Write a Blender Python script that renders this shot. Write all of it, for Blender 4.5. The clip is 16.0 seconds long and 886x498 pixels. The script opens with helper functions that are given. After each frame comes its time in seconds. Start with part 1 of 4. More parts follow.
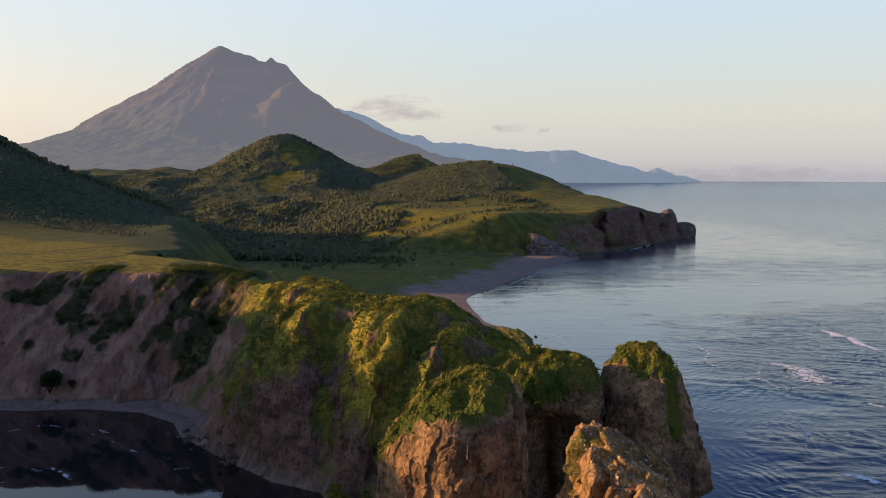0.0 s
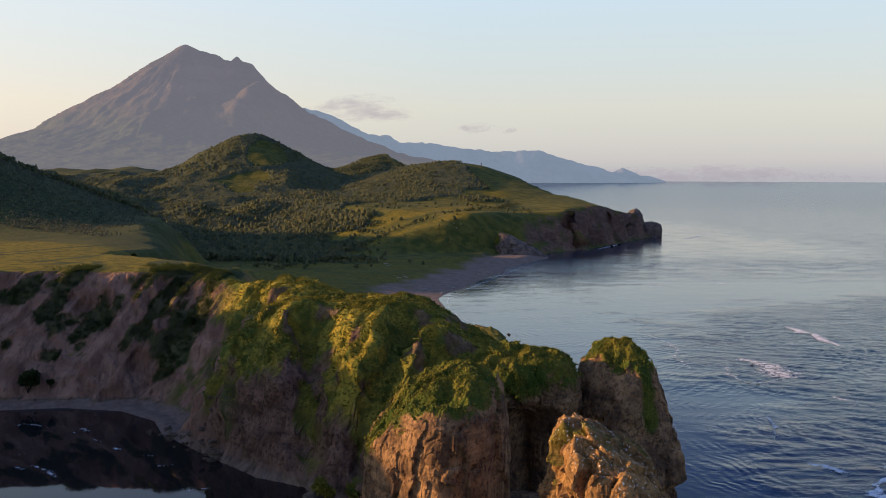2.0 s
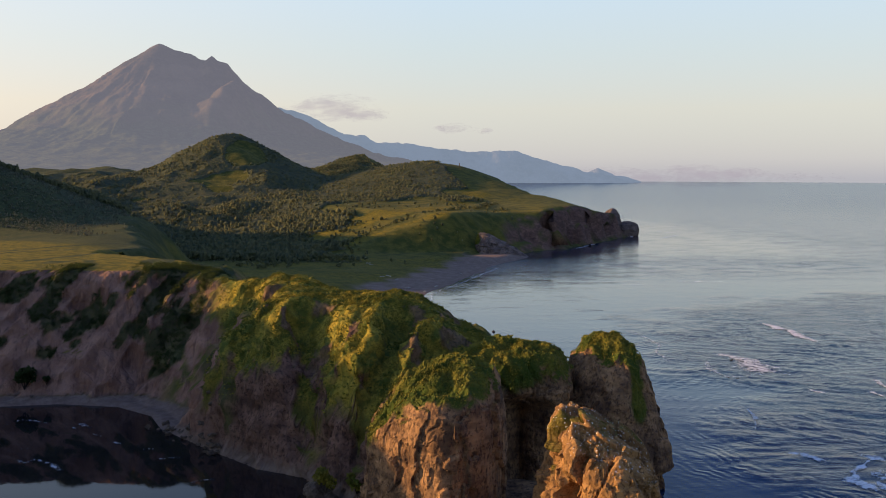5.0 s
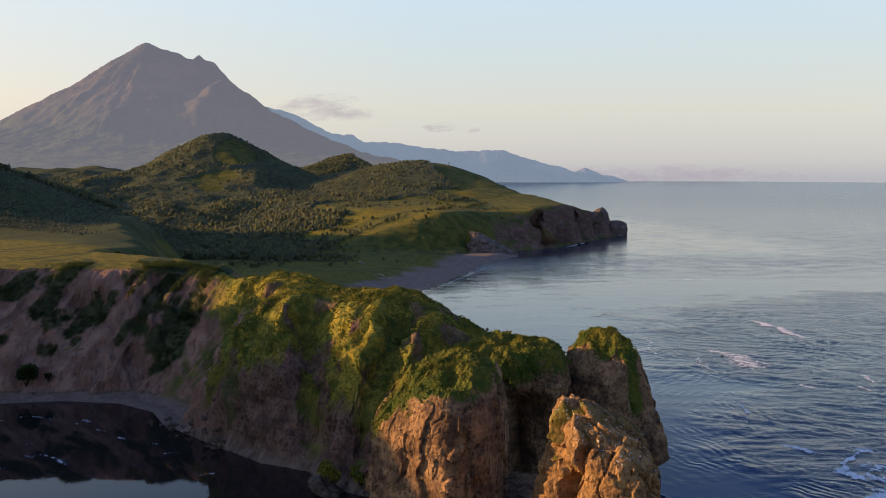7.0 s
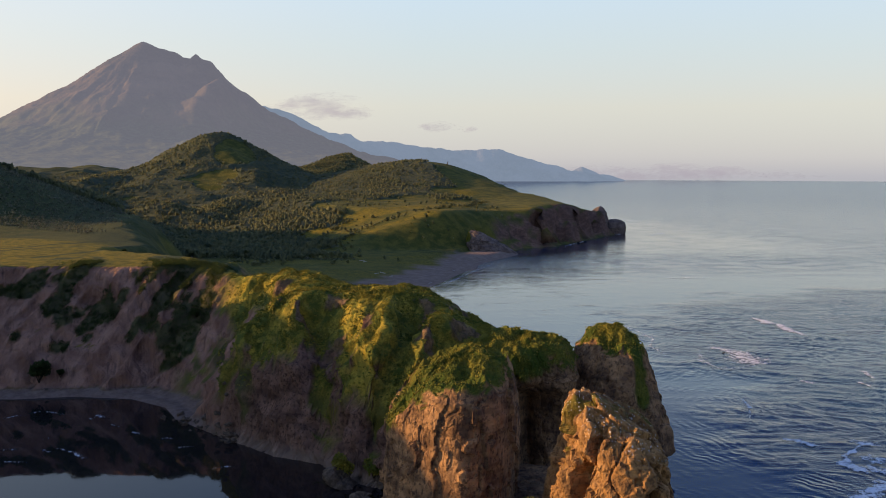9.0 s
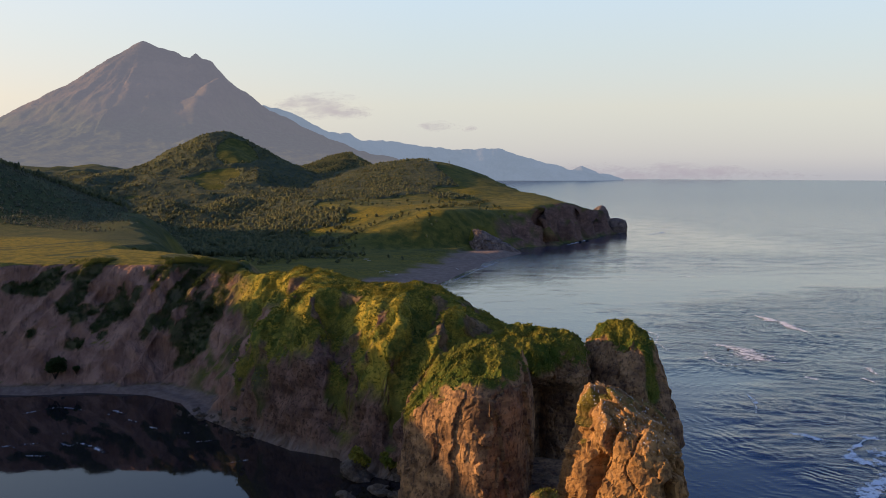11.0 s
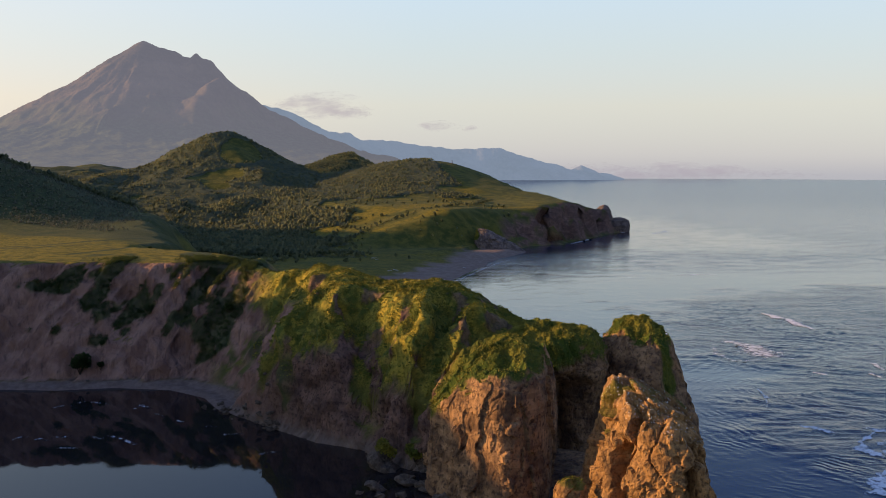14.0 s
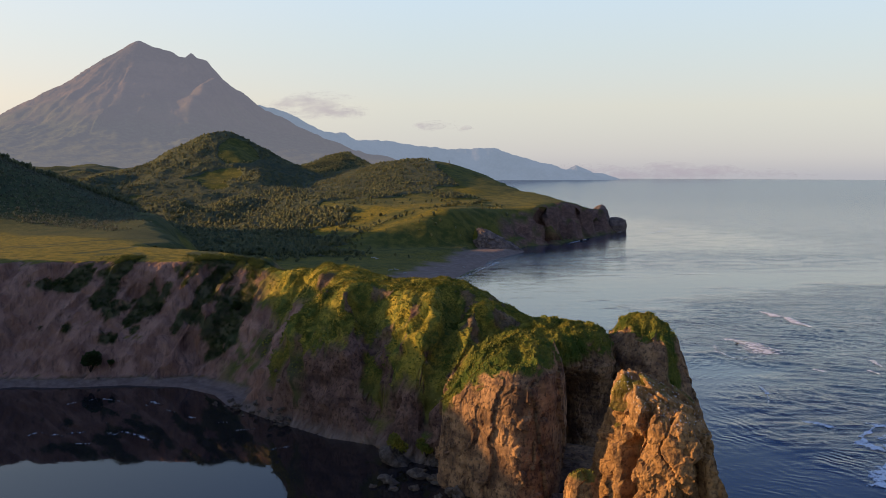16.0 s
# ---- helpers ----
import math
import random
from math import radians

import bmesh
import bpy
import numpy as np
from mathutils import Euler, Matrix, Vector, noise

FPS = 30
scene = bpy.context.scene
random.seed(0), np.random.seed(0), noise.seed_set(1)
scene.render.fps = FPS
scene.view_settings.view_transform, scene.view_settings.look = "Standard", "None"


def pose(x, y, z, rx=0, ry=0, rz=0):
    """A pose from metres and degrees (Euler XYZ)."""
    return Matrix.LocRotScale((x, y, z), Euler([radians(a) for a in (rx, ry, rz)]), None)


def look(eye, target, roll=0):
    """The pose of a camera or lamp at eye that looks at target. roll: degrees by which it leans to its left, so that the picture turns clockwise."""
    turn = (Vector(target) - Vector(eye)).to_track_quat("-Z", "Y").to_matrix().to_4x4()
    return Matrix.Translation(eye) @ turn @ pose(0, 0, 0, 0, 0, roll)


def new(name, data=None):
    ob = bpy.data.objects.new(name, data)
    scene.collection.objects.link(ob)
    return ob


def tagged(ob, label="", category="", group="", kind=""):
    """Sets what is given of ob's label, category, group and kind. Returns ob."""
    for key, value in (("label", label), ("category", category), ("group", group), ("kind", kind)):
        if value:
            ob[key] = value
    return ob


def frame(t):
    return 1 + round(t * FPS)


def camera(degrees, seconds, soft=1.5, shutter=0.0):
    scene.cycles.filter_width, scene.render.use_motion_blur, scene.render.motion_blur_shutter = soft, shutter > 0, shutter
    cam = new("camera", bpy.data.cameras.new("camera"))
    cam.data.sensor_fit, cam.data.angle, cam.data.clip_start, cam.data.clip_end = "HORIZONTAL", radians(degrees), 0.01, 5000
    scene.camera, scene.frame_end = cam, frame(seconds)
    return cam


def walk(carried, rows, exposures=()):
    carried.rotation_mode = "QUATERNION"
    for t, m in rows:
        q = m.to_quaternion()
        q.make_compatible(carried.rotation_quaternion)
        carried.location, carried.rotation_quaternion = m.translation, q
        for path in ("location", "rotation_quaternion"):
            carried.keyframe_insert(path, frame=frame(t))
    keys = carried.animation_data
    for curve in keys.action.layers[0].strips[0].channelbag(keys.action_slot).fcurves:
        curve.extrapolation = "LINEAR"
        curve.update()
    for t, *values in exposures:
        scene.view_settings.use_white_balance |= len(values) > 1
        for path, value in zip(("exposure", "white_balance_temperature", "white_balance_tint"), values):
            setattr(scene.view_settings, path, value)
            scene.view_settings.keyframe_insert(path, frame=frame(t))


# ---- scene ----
cam = camera(49.99, 16.0, soft=0.95)


def aim(x, y, z, yaw, pitch, roll):
    """A camera pose from a place and yaw, pitch and roll in degrees."""
    a, b = radians(yaw), radians(pitch)
    way = Vector((-math.sin(a) * math.cos(b), math.cos(a) * math.cos(b), math.sin(b)))
    eye = Vector((x, y, z))
    return look(eye, eye + way, roll)


PATH = [
    (0.0, 0.00, 0.00, 60.00, -0.001, -4.411, 0.278),
    (0.5, -0.75, -1.09, 60.04, -0.602, -4.416, 0.299),
    (1.0, -1.48, -2.17, 60.07, -1.227, -4.423, 0.316),
    (1.5, -2.20, -3.23, 60.09, -1.686, -4.417, 0.334),
    (2.0, -2.91, -4.28, 60.10, -2.024, -4.405, 0.337),
    (2.5, -3.62, -5.32, 60.10, -2.371, -4.421, 0.325),
    (3.0, -4.33, -6.35, 60.09, -2.681, -4.411, 0.355),
    (3.5, -5.03, -7.36, 60.08, -2.926, -4.410, 0.365),
    (4.0, -5.74, -8.36, 60.06, -3.125, -4.401, 0.378),
    (6.5, -9.38, -13.21, 59.95, -4.095, -4.393, 0.362),
    (7.0, -10.14, -14.15, 59.93, -4.286, -4.419, 0.377),
    (7.5, -10.91, -15.08, 59.91, -4.438, -4.431, 0.360),
    (8.0, -11.70, -16.00, 59.89, -4.448, -4.442, 0.396),
    (8.5, -12.50, -16.92, 59.87, -4.458, -4.461, 0.373),
    (9.0, -13.31, -17.83, 59.85, -4.500, -4.470, 0.370),
    (11.5, -17.57, -22.28, 59.82, -4.564, -4.525, 0.348),
    (12.0, -18.45, -23.17, 59.81, -4.580, -4.529, 0.333),
    (12.5, -19.34, -24.04, 59.81, -4.585, -4.540, 0.297),
    (13.0, -20.24, -24.92, 59.81, -4.583, -4.540, 0.313),
    (13.5, -21.15, -25.80, 59.82, -4.595, -4.538, 0.357),
    (14.0, -22.06, -26.68, 59.82, -4.608, -4.544, 0.320),
    (14.5, -22.97, -27.56, 59.81, -4.649, -4.538, 0.362),
    (15.0, -23.87, -28.45, 59.81, -4.894, -4.543, 0.307),
    (15.5, -24.78, -29.34, 59.80, -4.941, -4.534, 0.343),
    (16.0, -25.67, -30.23, 59.79, -4.941, -4.543, 0.327),
]
walk(cam, [(row[0], aim(*row[1:])) for row in PATH])

# ---- world, sun, exposure ----
SUN_ELEVATION, SUN_X, SUN_Y = 13.5, -0.97, 0.22
world = bpy.data.worlds.new("world")
scene.world = world
world.use_nodes = True
wn, wl = world.node_tree.nodes, world.node_tree.links
sky = wn.new("ShaderNodeTexSky")
sky.sky_type, sky.sun_disc = "NISHITA", False
sky.sun_elevation, sky.sun_rotation = radians(SUN_ELEVATION), math.atan2(SUN_X, SUN_Y)
sky.altitude, sky.air_density, sky.dust_density, sky.ozone_density = 60, 1.0, 1.0, 2.5
wl.new(sky.outputs["Color"], wn["Background"].inputs["Color"])
wn["Background"].inputs["Strength"].default_value = 0.055
# thin high cloud veils the whole sky: cream low down, pale blue above
veil = wn.new("ShaderNodeBackground")
split, ramp = wn.new("ShaderNodeSeparateXYZ"), wn.new("ShaderNodeValToRGB")
wl.new(wn.new("ShaderNodeTexCoord").outputs["Generated"], split.inputs[0])
wl.new(split.outputs["Z"], ramp.inputs["Fac"])
ramp.color_ramp.elements[0].position, ramp.color_ramp.elements[0].color = 0.0, (0.395, 0.39, 0.45, 1)
ramp.color_ramp.elements[1].position, ramp.color_ramp.elements[1].color = 1.0, (0.058, 0.112, 0.37, 1)
for spot, shade in ((0.02, (0.475, 0.455, 0.48)), (0.07, (0.575, 0.53, 0.47)), (0.13, (0.55, 0.585, 0.575)), (0.19, (0.535, 0.625, 0.69)), (0.28, (0.15, 0.225, 0.385)), (0.42, (0.034, 0.092, 0.36))):
    ramp.color_ramp.elements.new(spot).color = (*shade, 1)
# warmer towards the sun
side, warm = wn.new("ShaderNodeMapRange"), wn.new("ShaderNodeMix")
warm.data_type, warm.blend_type = "RGBA", "MULTIPLY"
wl.new(split.outputs["X"], side.inputs["Value"])
side.inputs["From Min"].default_value, side.inputs["From Max"].default_value = 0.05, -0.55
wl.new(side.outputs["Result"], warm.inputs["Factor"])
wl.new(ramp.outputs["Color"], warm.inputs["A"])
warm.inputs["B"].default_value = (1.22, 1.04, 0.93, 1)
# and the veil brighter there, higher up
rise, both_ways, bright = wn.new("ShaderNodeMapRange"), wn.new("ShaderNodeMath"), wn.new("ShaderNodeMix")
bright.data_type, bright.blend_type, both_ways.operation = "RGBA", "MULTIPLY", "MULTIPLY"
wl.new(split.outputs["Z"], rise.inputs["Value"])
rise.inputs["From Min"].default_value, rise.inputs["From Max"].default_value = 0.2, 0.42
wl.new(side.outputs["Result"], both_ways.inputs[0])
wl.new(rise.outputs["Result"], both_ways.inputs[1])
wl.new(both_ways.outputs[0], bright.inputs["Factor"])
wl.new(warm.outputs["Result"], bright.inputs["A"])
bright.inputs["B"].default_value = (4.4, 3.4, 1.9, 1)
wl.new(bright.outputs["Result"], veil.inputs["Color"])
both = wn.new("ShaderNodeAddShader")
wl.new(wn["Background"].outputs[0], both.inputs[0])
wl.new(veil.outputs[0], both.inputs[1])
wl.new(both.outputs[0], wn["World Output"].inputs["Surface"])

sun = new("sun", bpy.data.lights.new("sun", "SUN"))
sun.data.energy, sun.data.angle, sun.data.color = 8.0, radians(0.6), (1.0, 0.60, 0.26)
flat = math.cos(radians(SUN_ELEVATION)) / math.hypot(SUN_X, SUN_Y)
toward_sun = Vector((SUN_X * flat, SUN_Y * flat, math.sin(radians(SUN_ELEVATION))))
sun.matrix_world = look(toward_sun * 400, (0, 0, 0))
scene.view_settings.exposure = 0.0


# ---- noise and mesh tools ----
def lattice(ix, iy, seed):
    v = (ix * 374761393 + iy * 668265263 + seed * 974634777) & 0xFFFFFFFF
    v = ((v ^ (v >> 13)) * 1274126177) & 0xFFFFFFFF
    return ((v ^ (v >> 16)) & 0xFFFF) / 65535.0


def value_noise(x, y, seed=0):
    ix, iy = np.floor(x).astype(np.int64), np.floor(y).astype(np.int64)
    fx, fy = x - ix, y - iy
    fx, fy = fx * fx * fx * (fx * (fx * 6 - 15) + 10), fy * fy * fy * (fy * (fy * 6 - 15) + 10)
    a, b = lattice(ix, iy, seed), lattice(ix + 1, iy, seed)
    c, e = lattice(ix, iy + 1, seed), lattice(ix + 1, iy + 1, seed)
    return (a + (b - a) * fx) * (1 - fy) + (c + (e - c) * fx) * fy


def fbm(x, y, size, octaves=4, seed=0):
    """Rough noise from about -1 to 1, with features of the given size in metres."""
    x, y = np.asarray(x, float) / size, np.asarray(y, float) / size
    total, weight, whole = 0.0, 1.0, 0.0
    for n in range(octaves):
        total = total + weight * (value_noise(x + 17.3 * n, y - 9.1 * n, seed + n) * 2 - 1)
        whole, weight = whole + weight, weight * 0.5
        x, y = (x * 0.8 - y * 0.6) * 2.03, (x * 0.6 + y * 0.8) * 2.03
    return total / whole * 1.6


def smooth(a, b, v):
    u = np.clip((v - a) / (b - a), 0, 1)
    return u * u * (3 - 2 * u)


def soft_min(a, b, k):
    u = np.clip(0.5 + 0.5 * (b - a) / k, 0, 1)
    return b * (1 - u) + a * u - k * u * (1 - u)


def soft_max(a, b, k):
    return -soft_min(-a, -b, k)


def signed_distance(x, y, outline):
    """Distance to a closed outline, positive inside."""
    best = np.full(np.shape(x), 1e18)
    inside = np.zeros(np.shape(x), bool)
    for (ax, ay), (bx, by) in zip(outline, outline[1:] + outline[:1]):
        dx, dy = bx - ax, by - ay
        u = np.clip(((x - ax) * dx + (y - ay) * dy) / (dx * dx + dy * dy), 0, 1)
        best = np.minimum(best, (x - ax - u * dx) ** 2 + (y - ay - u * dy) ** 2)
        if ay != by:
            inside ^= ((ay > y) != (by > y)) & (x < dx * (y - ay) / dy + ax)
    return np.where(inside, 1, -1) * np.sqrt(best)


def mesh_from(name, verts, faces, material, shaded_smooth=True, attributes=None):
    """A mesh from arrays: verts n x 3, faces m x 3 or m x 4."""
    me = bpy.data.meshes.new(name)
    verts, faces = np.asarray(verts, np.float32), np.asarray(faces, np.int32)
    sides = faces.shape[1]
    me.vertices.add(len(verts))
    me.vertices.foreach_set("co", verts.ravel())
    me.loops.add(faces.size)
    me.loops.foreach_set("vertex_index", faces.ravel())
    me.polygons.add(len(faces))
    me.polygons.foreach_set("loop_start", np.arange(0, faces.size, sides, dtype=np.int32))
    me.polygons.foreach_set("use_smooth", np.full(len(faces), shaded_smooth, bool))
    for key, values in (attributes or {}).items():
        me.attributes.new(key, "FLOAT", "POINT").data.foreach_set("value", np.asarray(values, np.float32).ravel())
    me.update(calc_edges=True)
    me.validate()
    me.materials.append(material)
    return me


def grid_faces(rows, columns, wrap=False):
    i, j = np.meshgrid(np.arange(rows - 1), np.arange(columns if wrap else columns - 1), indexing="ij")
    k = (j + 1) % columns
    return np.stack([i * columns + j, i * columns + k, (i + 1) * columns + k, (i + 1) * columns + j], -1).reshape(-1, 4)


# ---- materials ----
class Nodes:
    """Short calls for building a node material."""

    def __init__(self, name):
        self.material = bpy.data.materials.new(name)
        self.material.use_nodes = True
        self.tree = self.material.node_tree
        self.shader = self.tree.nodes["Principled BSDF"]
        self.output = self.tree.nodes["Material Output"]
        self.place = self.add("ShaderNodeNewGeometry").outputs["Position"]

    def add(self, kind):
        return self.tree.nodes.new(kind)

    def link(self, a, b):
        if hasattr(a, "node"):
            self.tree.links.new(a, b)
        else:
            b.default_value = a

    def stretched(self, scale):
        node = self.add("ShaderNodeMapping")
        self.link(self.place, node.inputs["Vector"])
        node.inputs["Scale"].default_value = scale
        return node.outputs["Vector"]

    def noise(self, size, detail=5, rough=0.6, vector=None):
        node = self.add("ShaderNodeTexNoise")
        self.link(vector if vector is not None else self.place, node.inputs["Vector"])
        node.inputs["Scale"].default_value, node.inputs["Detail"].default_value, node.inputs["Roughness"].default_value = 1 / size, detail, rough
        return node.outputs["Fac"]

    def blocks(self, size, scale):
        """Distance from the joints between blocks of rock."""
        node = self.add("ShaderNodeTexVoronoi")
        node.feature = "DISTANCE_TO_EDGE"
        self.link(self.stretched(scale), node.inputs["Vector"])
        node.inputs["Scale"].default_value = 1 / size
        return self.step(node.outputs["Distance"], 0.0, 0.16)

    def attribute(self, key):
        node = self.add("ShaderNodeAttribute")
        node.attribute_name = key
        return node.outputs["Fac"]

    def step(self, v, a, b):
        node = self.add("ShaderNodeMapRange")
        node.interpolation_type = "SMOOTHSTEP"
        self.link(v, node.inputs["Value"])
        node.inputs["From Min"].default_value, node.inputs["From Max"].default_value = a, b
        return node.outputs["Result"]

    def math(self, operation, a, b=0.0):
        node = self.add("ShaderNodeMath")
        node.operation = operation
        self.link(a, node.inputs[0])
        self.link(b, node.inputs[1])
        return node.outputs[0]

    def mix(self, fac, a, b):
        node = self.add("ShaderNodeMix")
        node.data_type = "RGBA"
        self.link(fac, node.inputs["Factor"])
        self.link((*a, 1) if isinstance(a, tuple) else a, node.inputs["A"])
        self.link((*b, 1) if isinstance(b, tuple) else b, node.inputs["B"])
        return node.outputs["Result"]

    def bump(self, height, strength, distance):
        node = self.add("ShaderNodeBump")
        self.link(height, node.inputs["Height"])
        node.inputs["Strength"].default_value, node.inputs["Distance"].default_value = strength, distance
        self.link(node.outputs["Normal"], self.shader.inputs["Normal"])

    def finish(self, colour, roughness=0.9, specular=0.25):
        self.link((*colour, 1) if isinstance(colour, tuple) else colour, self.shader.inputs["Base Color"])
        self.link(roughness, self.shader.inputs["Roughness"])
        self.shader.inputs["Specular IOR Level"].default_value = specular
        return self.material


def rock_colour(n, low, high, dark):
    """Mottled rock: two tones, faint level beds, dark cracks."""
    tone = n.mix(n.step(n.noise(5.0, 6, 0.65), 0.35, 0.65), low, high)
    beds = n.step(n.noise(1.6, 4, 0.6, n.stretched((0.16, 0.16, 1.0))), 0.45, 0.7)
    tone = n.mix(n.math("MULTIPLY", beds, 0.45), tone, dark)
    cracks = n.step(n.noise(2.2, 6, 0.7, n.stretched((1.0, 1.0, 0.28))), 0.56, 0.7)
    tone = n.mix(n.math("MULTIPLY", cracks, 0.6), tone, dark)
    chips = n.step(n.noise(0.75, 6, 0.72, n.stretched((1.0, 1.0, 0.8))), 0.51, 0.60)
    return n.mix(n.math("MULTIPLY", chips, 0.7), tone, dark)


def grass_colour(n, green, yellow, brown, broad=9.0):
    tone = n.mix(n.step(n.noise(broad, 5, 0.6), 0.38, 0.62), green, yellow)
    tone = n.mix(n.math("MULTIPLY", n.step(n.noise(0.8, 5, 0.7), 0.5, 0.75), 0.55), tone, brown)
    blades = n.step(n.noise(0.42, 4, 0.65), 0.48, 0.60)
    tone = n.mix(n.math("MULTIPLY", blades, 0.5), tone, (green[0] * 0.5, green[1] * 0.55, green[2] * 0.6))
    return n.mix(n.math("MULTIPLY", n.step(n.noise(broad * 3, 4, 0.55), 0.5, 0.7), 0.5), tone, yellow)


def make_ground():
    n = Nodes("ground")
    rock = rock_colour(n, (0.118, 0.068, 0.050), (0.225, 0.132, 0.094), (0.042, 0.026, 0.022))
    soil = n.mix(n.step(n.noise(6.0, 6, 0.6, n.stretched((1, 1, 0.3))), 0.35, 0.68), (0.195, 0.102, 0.069), (0.350, 0.200, 0.138))
    rills = n.step(n.noise(1.3, 5, 0.65, n.stretched((1, 0.5, 0.12))), 0.5, 0.72)
    soil = n.mix(n.math("MULTIPLY", rills, 0.65), soil, (0.07, 0.045, 0.036))
    joints = n.blocks(3.0, (1, 1, 0.7))
    rock = n.mix(n.math("MULTIPLY", n.math("MULTIPLY", n.math("SUBTRACT", 1.0, joints), n.step(n.noise(3.0, 4, 0.6), 0.45, 0.65)), 0.35), rock, (0.045, 0.029, 0.025))
    bare = n.mix(n.attribute("soil"), rock, soil)
    golden = grass_colour(n, (0.082, 0.080, 0.012), (0.200, 0.155, 0.017), (0.095, 0.074, 0.017), 2.6)
    green = grass_colour(n, (0.060, 0.070, 0.016), (0.140, 0.124, 0.025), (0.092, 0.072, 0.024))
    grass = n.mix(n.attribute("dry_sunlit"), green, golden)
    scrub = n.mix(n.step(n.noise(3.0, 6, 0.7), 0.4, 0.65), (0.034, 0.047, 0.018), (0.080, 0.088, 0.030))
    scrub = n.mix(n.math("MULTIPLY", n.step(n.noise(45.0, 4, 0.6), 0.45, 0.65), 0.6), scrub, (0.032, 0.046, 0.024))
    lush = grass_colour(n, (0.078, 0.100, 0.018), (0.325, 0.250, 0.034), (0.16, 0.112, 0.024), 3.5)
    grass = n.mix(n.attribute("lush"), grass, lush)
    tone = n.mix(n.attribute("scrub"), grass, scrub)
    tone = n.mix(n.attribute("bare"), tone, bare)
    sand = n.mix(n.step(n.noise(4.0, 6, 0.6), 0.35, 0.7), (0.180, 0.128, 0.098), (0.245, 0.180, 0.140))
    shingle = n.mix(n.step(n.noise(2.0, 6, 0.7), 0.35, 0.7), (0.130, 0.090, 0.070), (0.205, 0.146, 0.115))
    sand = n.mix(n.attribute("soil"), sand, shingle)
    tone = n.mix(n.attribute("sand"), tone, sand)
    height = n.math("ADD", n.noise(1.1, 8, 0.7), n.math("MULTIPLY", n.noise(4.0, 6, 0.65, n.stretched((1, 1, 0.4))), 1.5))
    joints = n.math("MULTIPLY", joints, n.attribute("bare"))
    height = n.math("ADD", height, n.math("MULTIPLY", joints, 0.3))
    height = n.math("MULTIPLY", height, n.math("ADD", 0.3, n.math("MULTIPLY", n.attribute("bare"), 0.7)))
    n.bump(height, 0.9, 0.7)
    return n.finish(tone, 0.95, 0.1)


def make_stack_rock(name, low, high, dark, moss):
    """Rock that carries turf where the mask says so."""
    n = Nodes(name)
    rock = rock_colour(n, low, high, dark)
    grass = grass_colour(n, (0.052, 0.078, 0.010), (0.15, 0.13, 0.018), (0.06, 0.05, 0.014))
    guano = n.math("MULTIPLY", n.step(n.noise(0.34, 2, 0.5), 0.655, 0.68), n.attribute("guano"))
    tone = n.mix(n.math("MULTIPLY", n.attribute("turf"), moss), rock, grass)
    tone = n.mix(guano, tone, (0.75, 0.74, 0.70))
    height = n.math("ADD", n.noise(0.9, 8, 0.72), n.math("MULTIPLY", n.noise(3.0, 6, 0.65, n.stretched((1, 1, 0.35))), 1.6))
    height = n.math("ADD", height, n.math("MULTIPLY", n.blocks(1.7, (1, 1, 0.5)), 0.35))
    n.bump(height, 0.75, 0.4)
    return n.finish(tone, 0.92, 0.15)


def make_leaf(name, dark, light, varied=0.5):
    n = Nodes(name)
    tone = n.mix(n.step(n.noise(6.0, 4, 0.6), 0.35, 0.65), dark, light)
    island = n.add("ShaderNodeNewGeometry").outputs["Random Per Island"]
    tone = n.mix(n.math("MULTIPLY", island, varied), tone, light)
    n.bump(n.noise(0.35, 6, 0.7), 0.6, 0.25)
    # light passes through the leaves
    thin, blend = n.add("ShaderNodeBsdfTranslucent"), n.add("ShaderNodeMixShader")
    n.link(tone, thin.inputs["Color"])
    blend.inputs["Fac"].default_value = 0.5
    n.link(n.shader.outputs[0], blend.inputs[1])
    n.link(thin.outputs[0], blend.inputs[2])
    n.link(blend.outputs[0], n.output.inputs["Surface"])
    return n.finish(tone, 0.8, 0.1)


def make_turf():
    n = Nodes("turf_grass")
    tone = grass_colour(n, (0.080, 0.104, 0.018), (0.275, 0.222, 0.032), (0.14, 0.104, 0.024), 4.0)
    tone = n.mix(n.math("MULTIPLY", n.add("ShaderNodeNewGeometry").outputs["Random Per Island"], 0.5), tone, (0.052, 0.075, 0.012))
    n.bump(n.noise(0.3, 6, 0.7), 0.5, 0.2)
    return n.finish(tone, 0.85, 0.1)


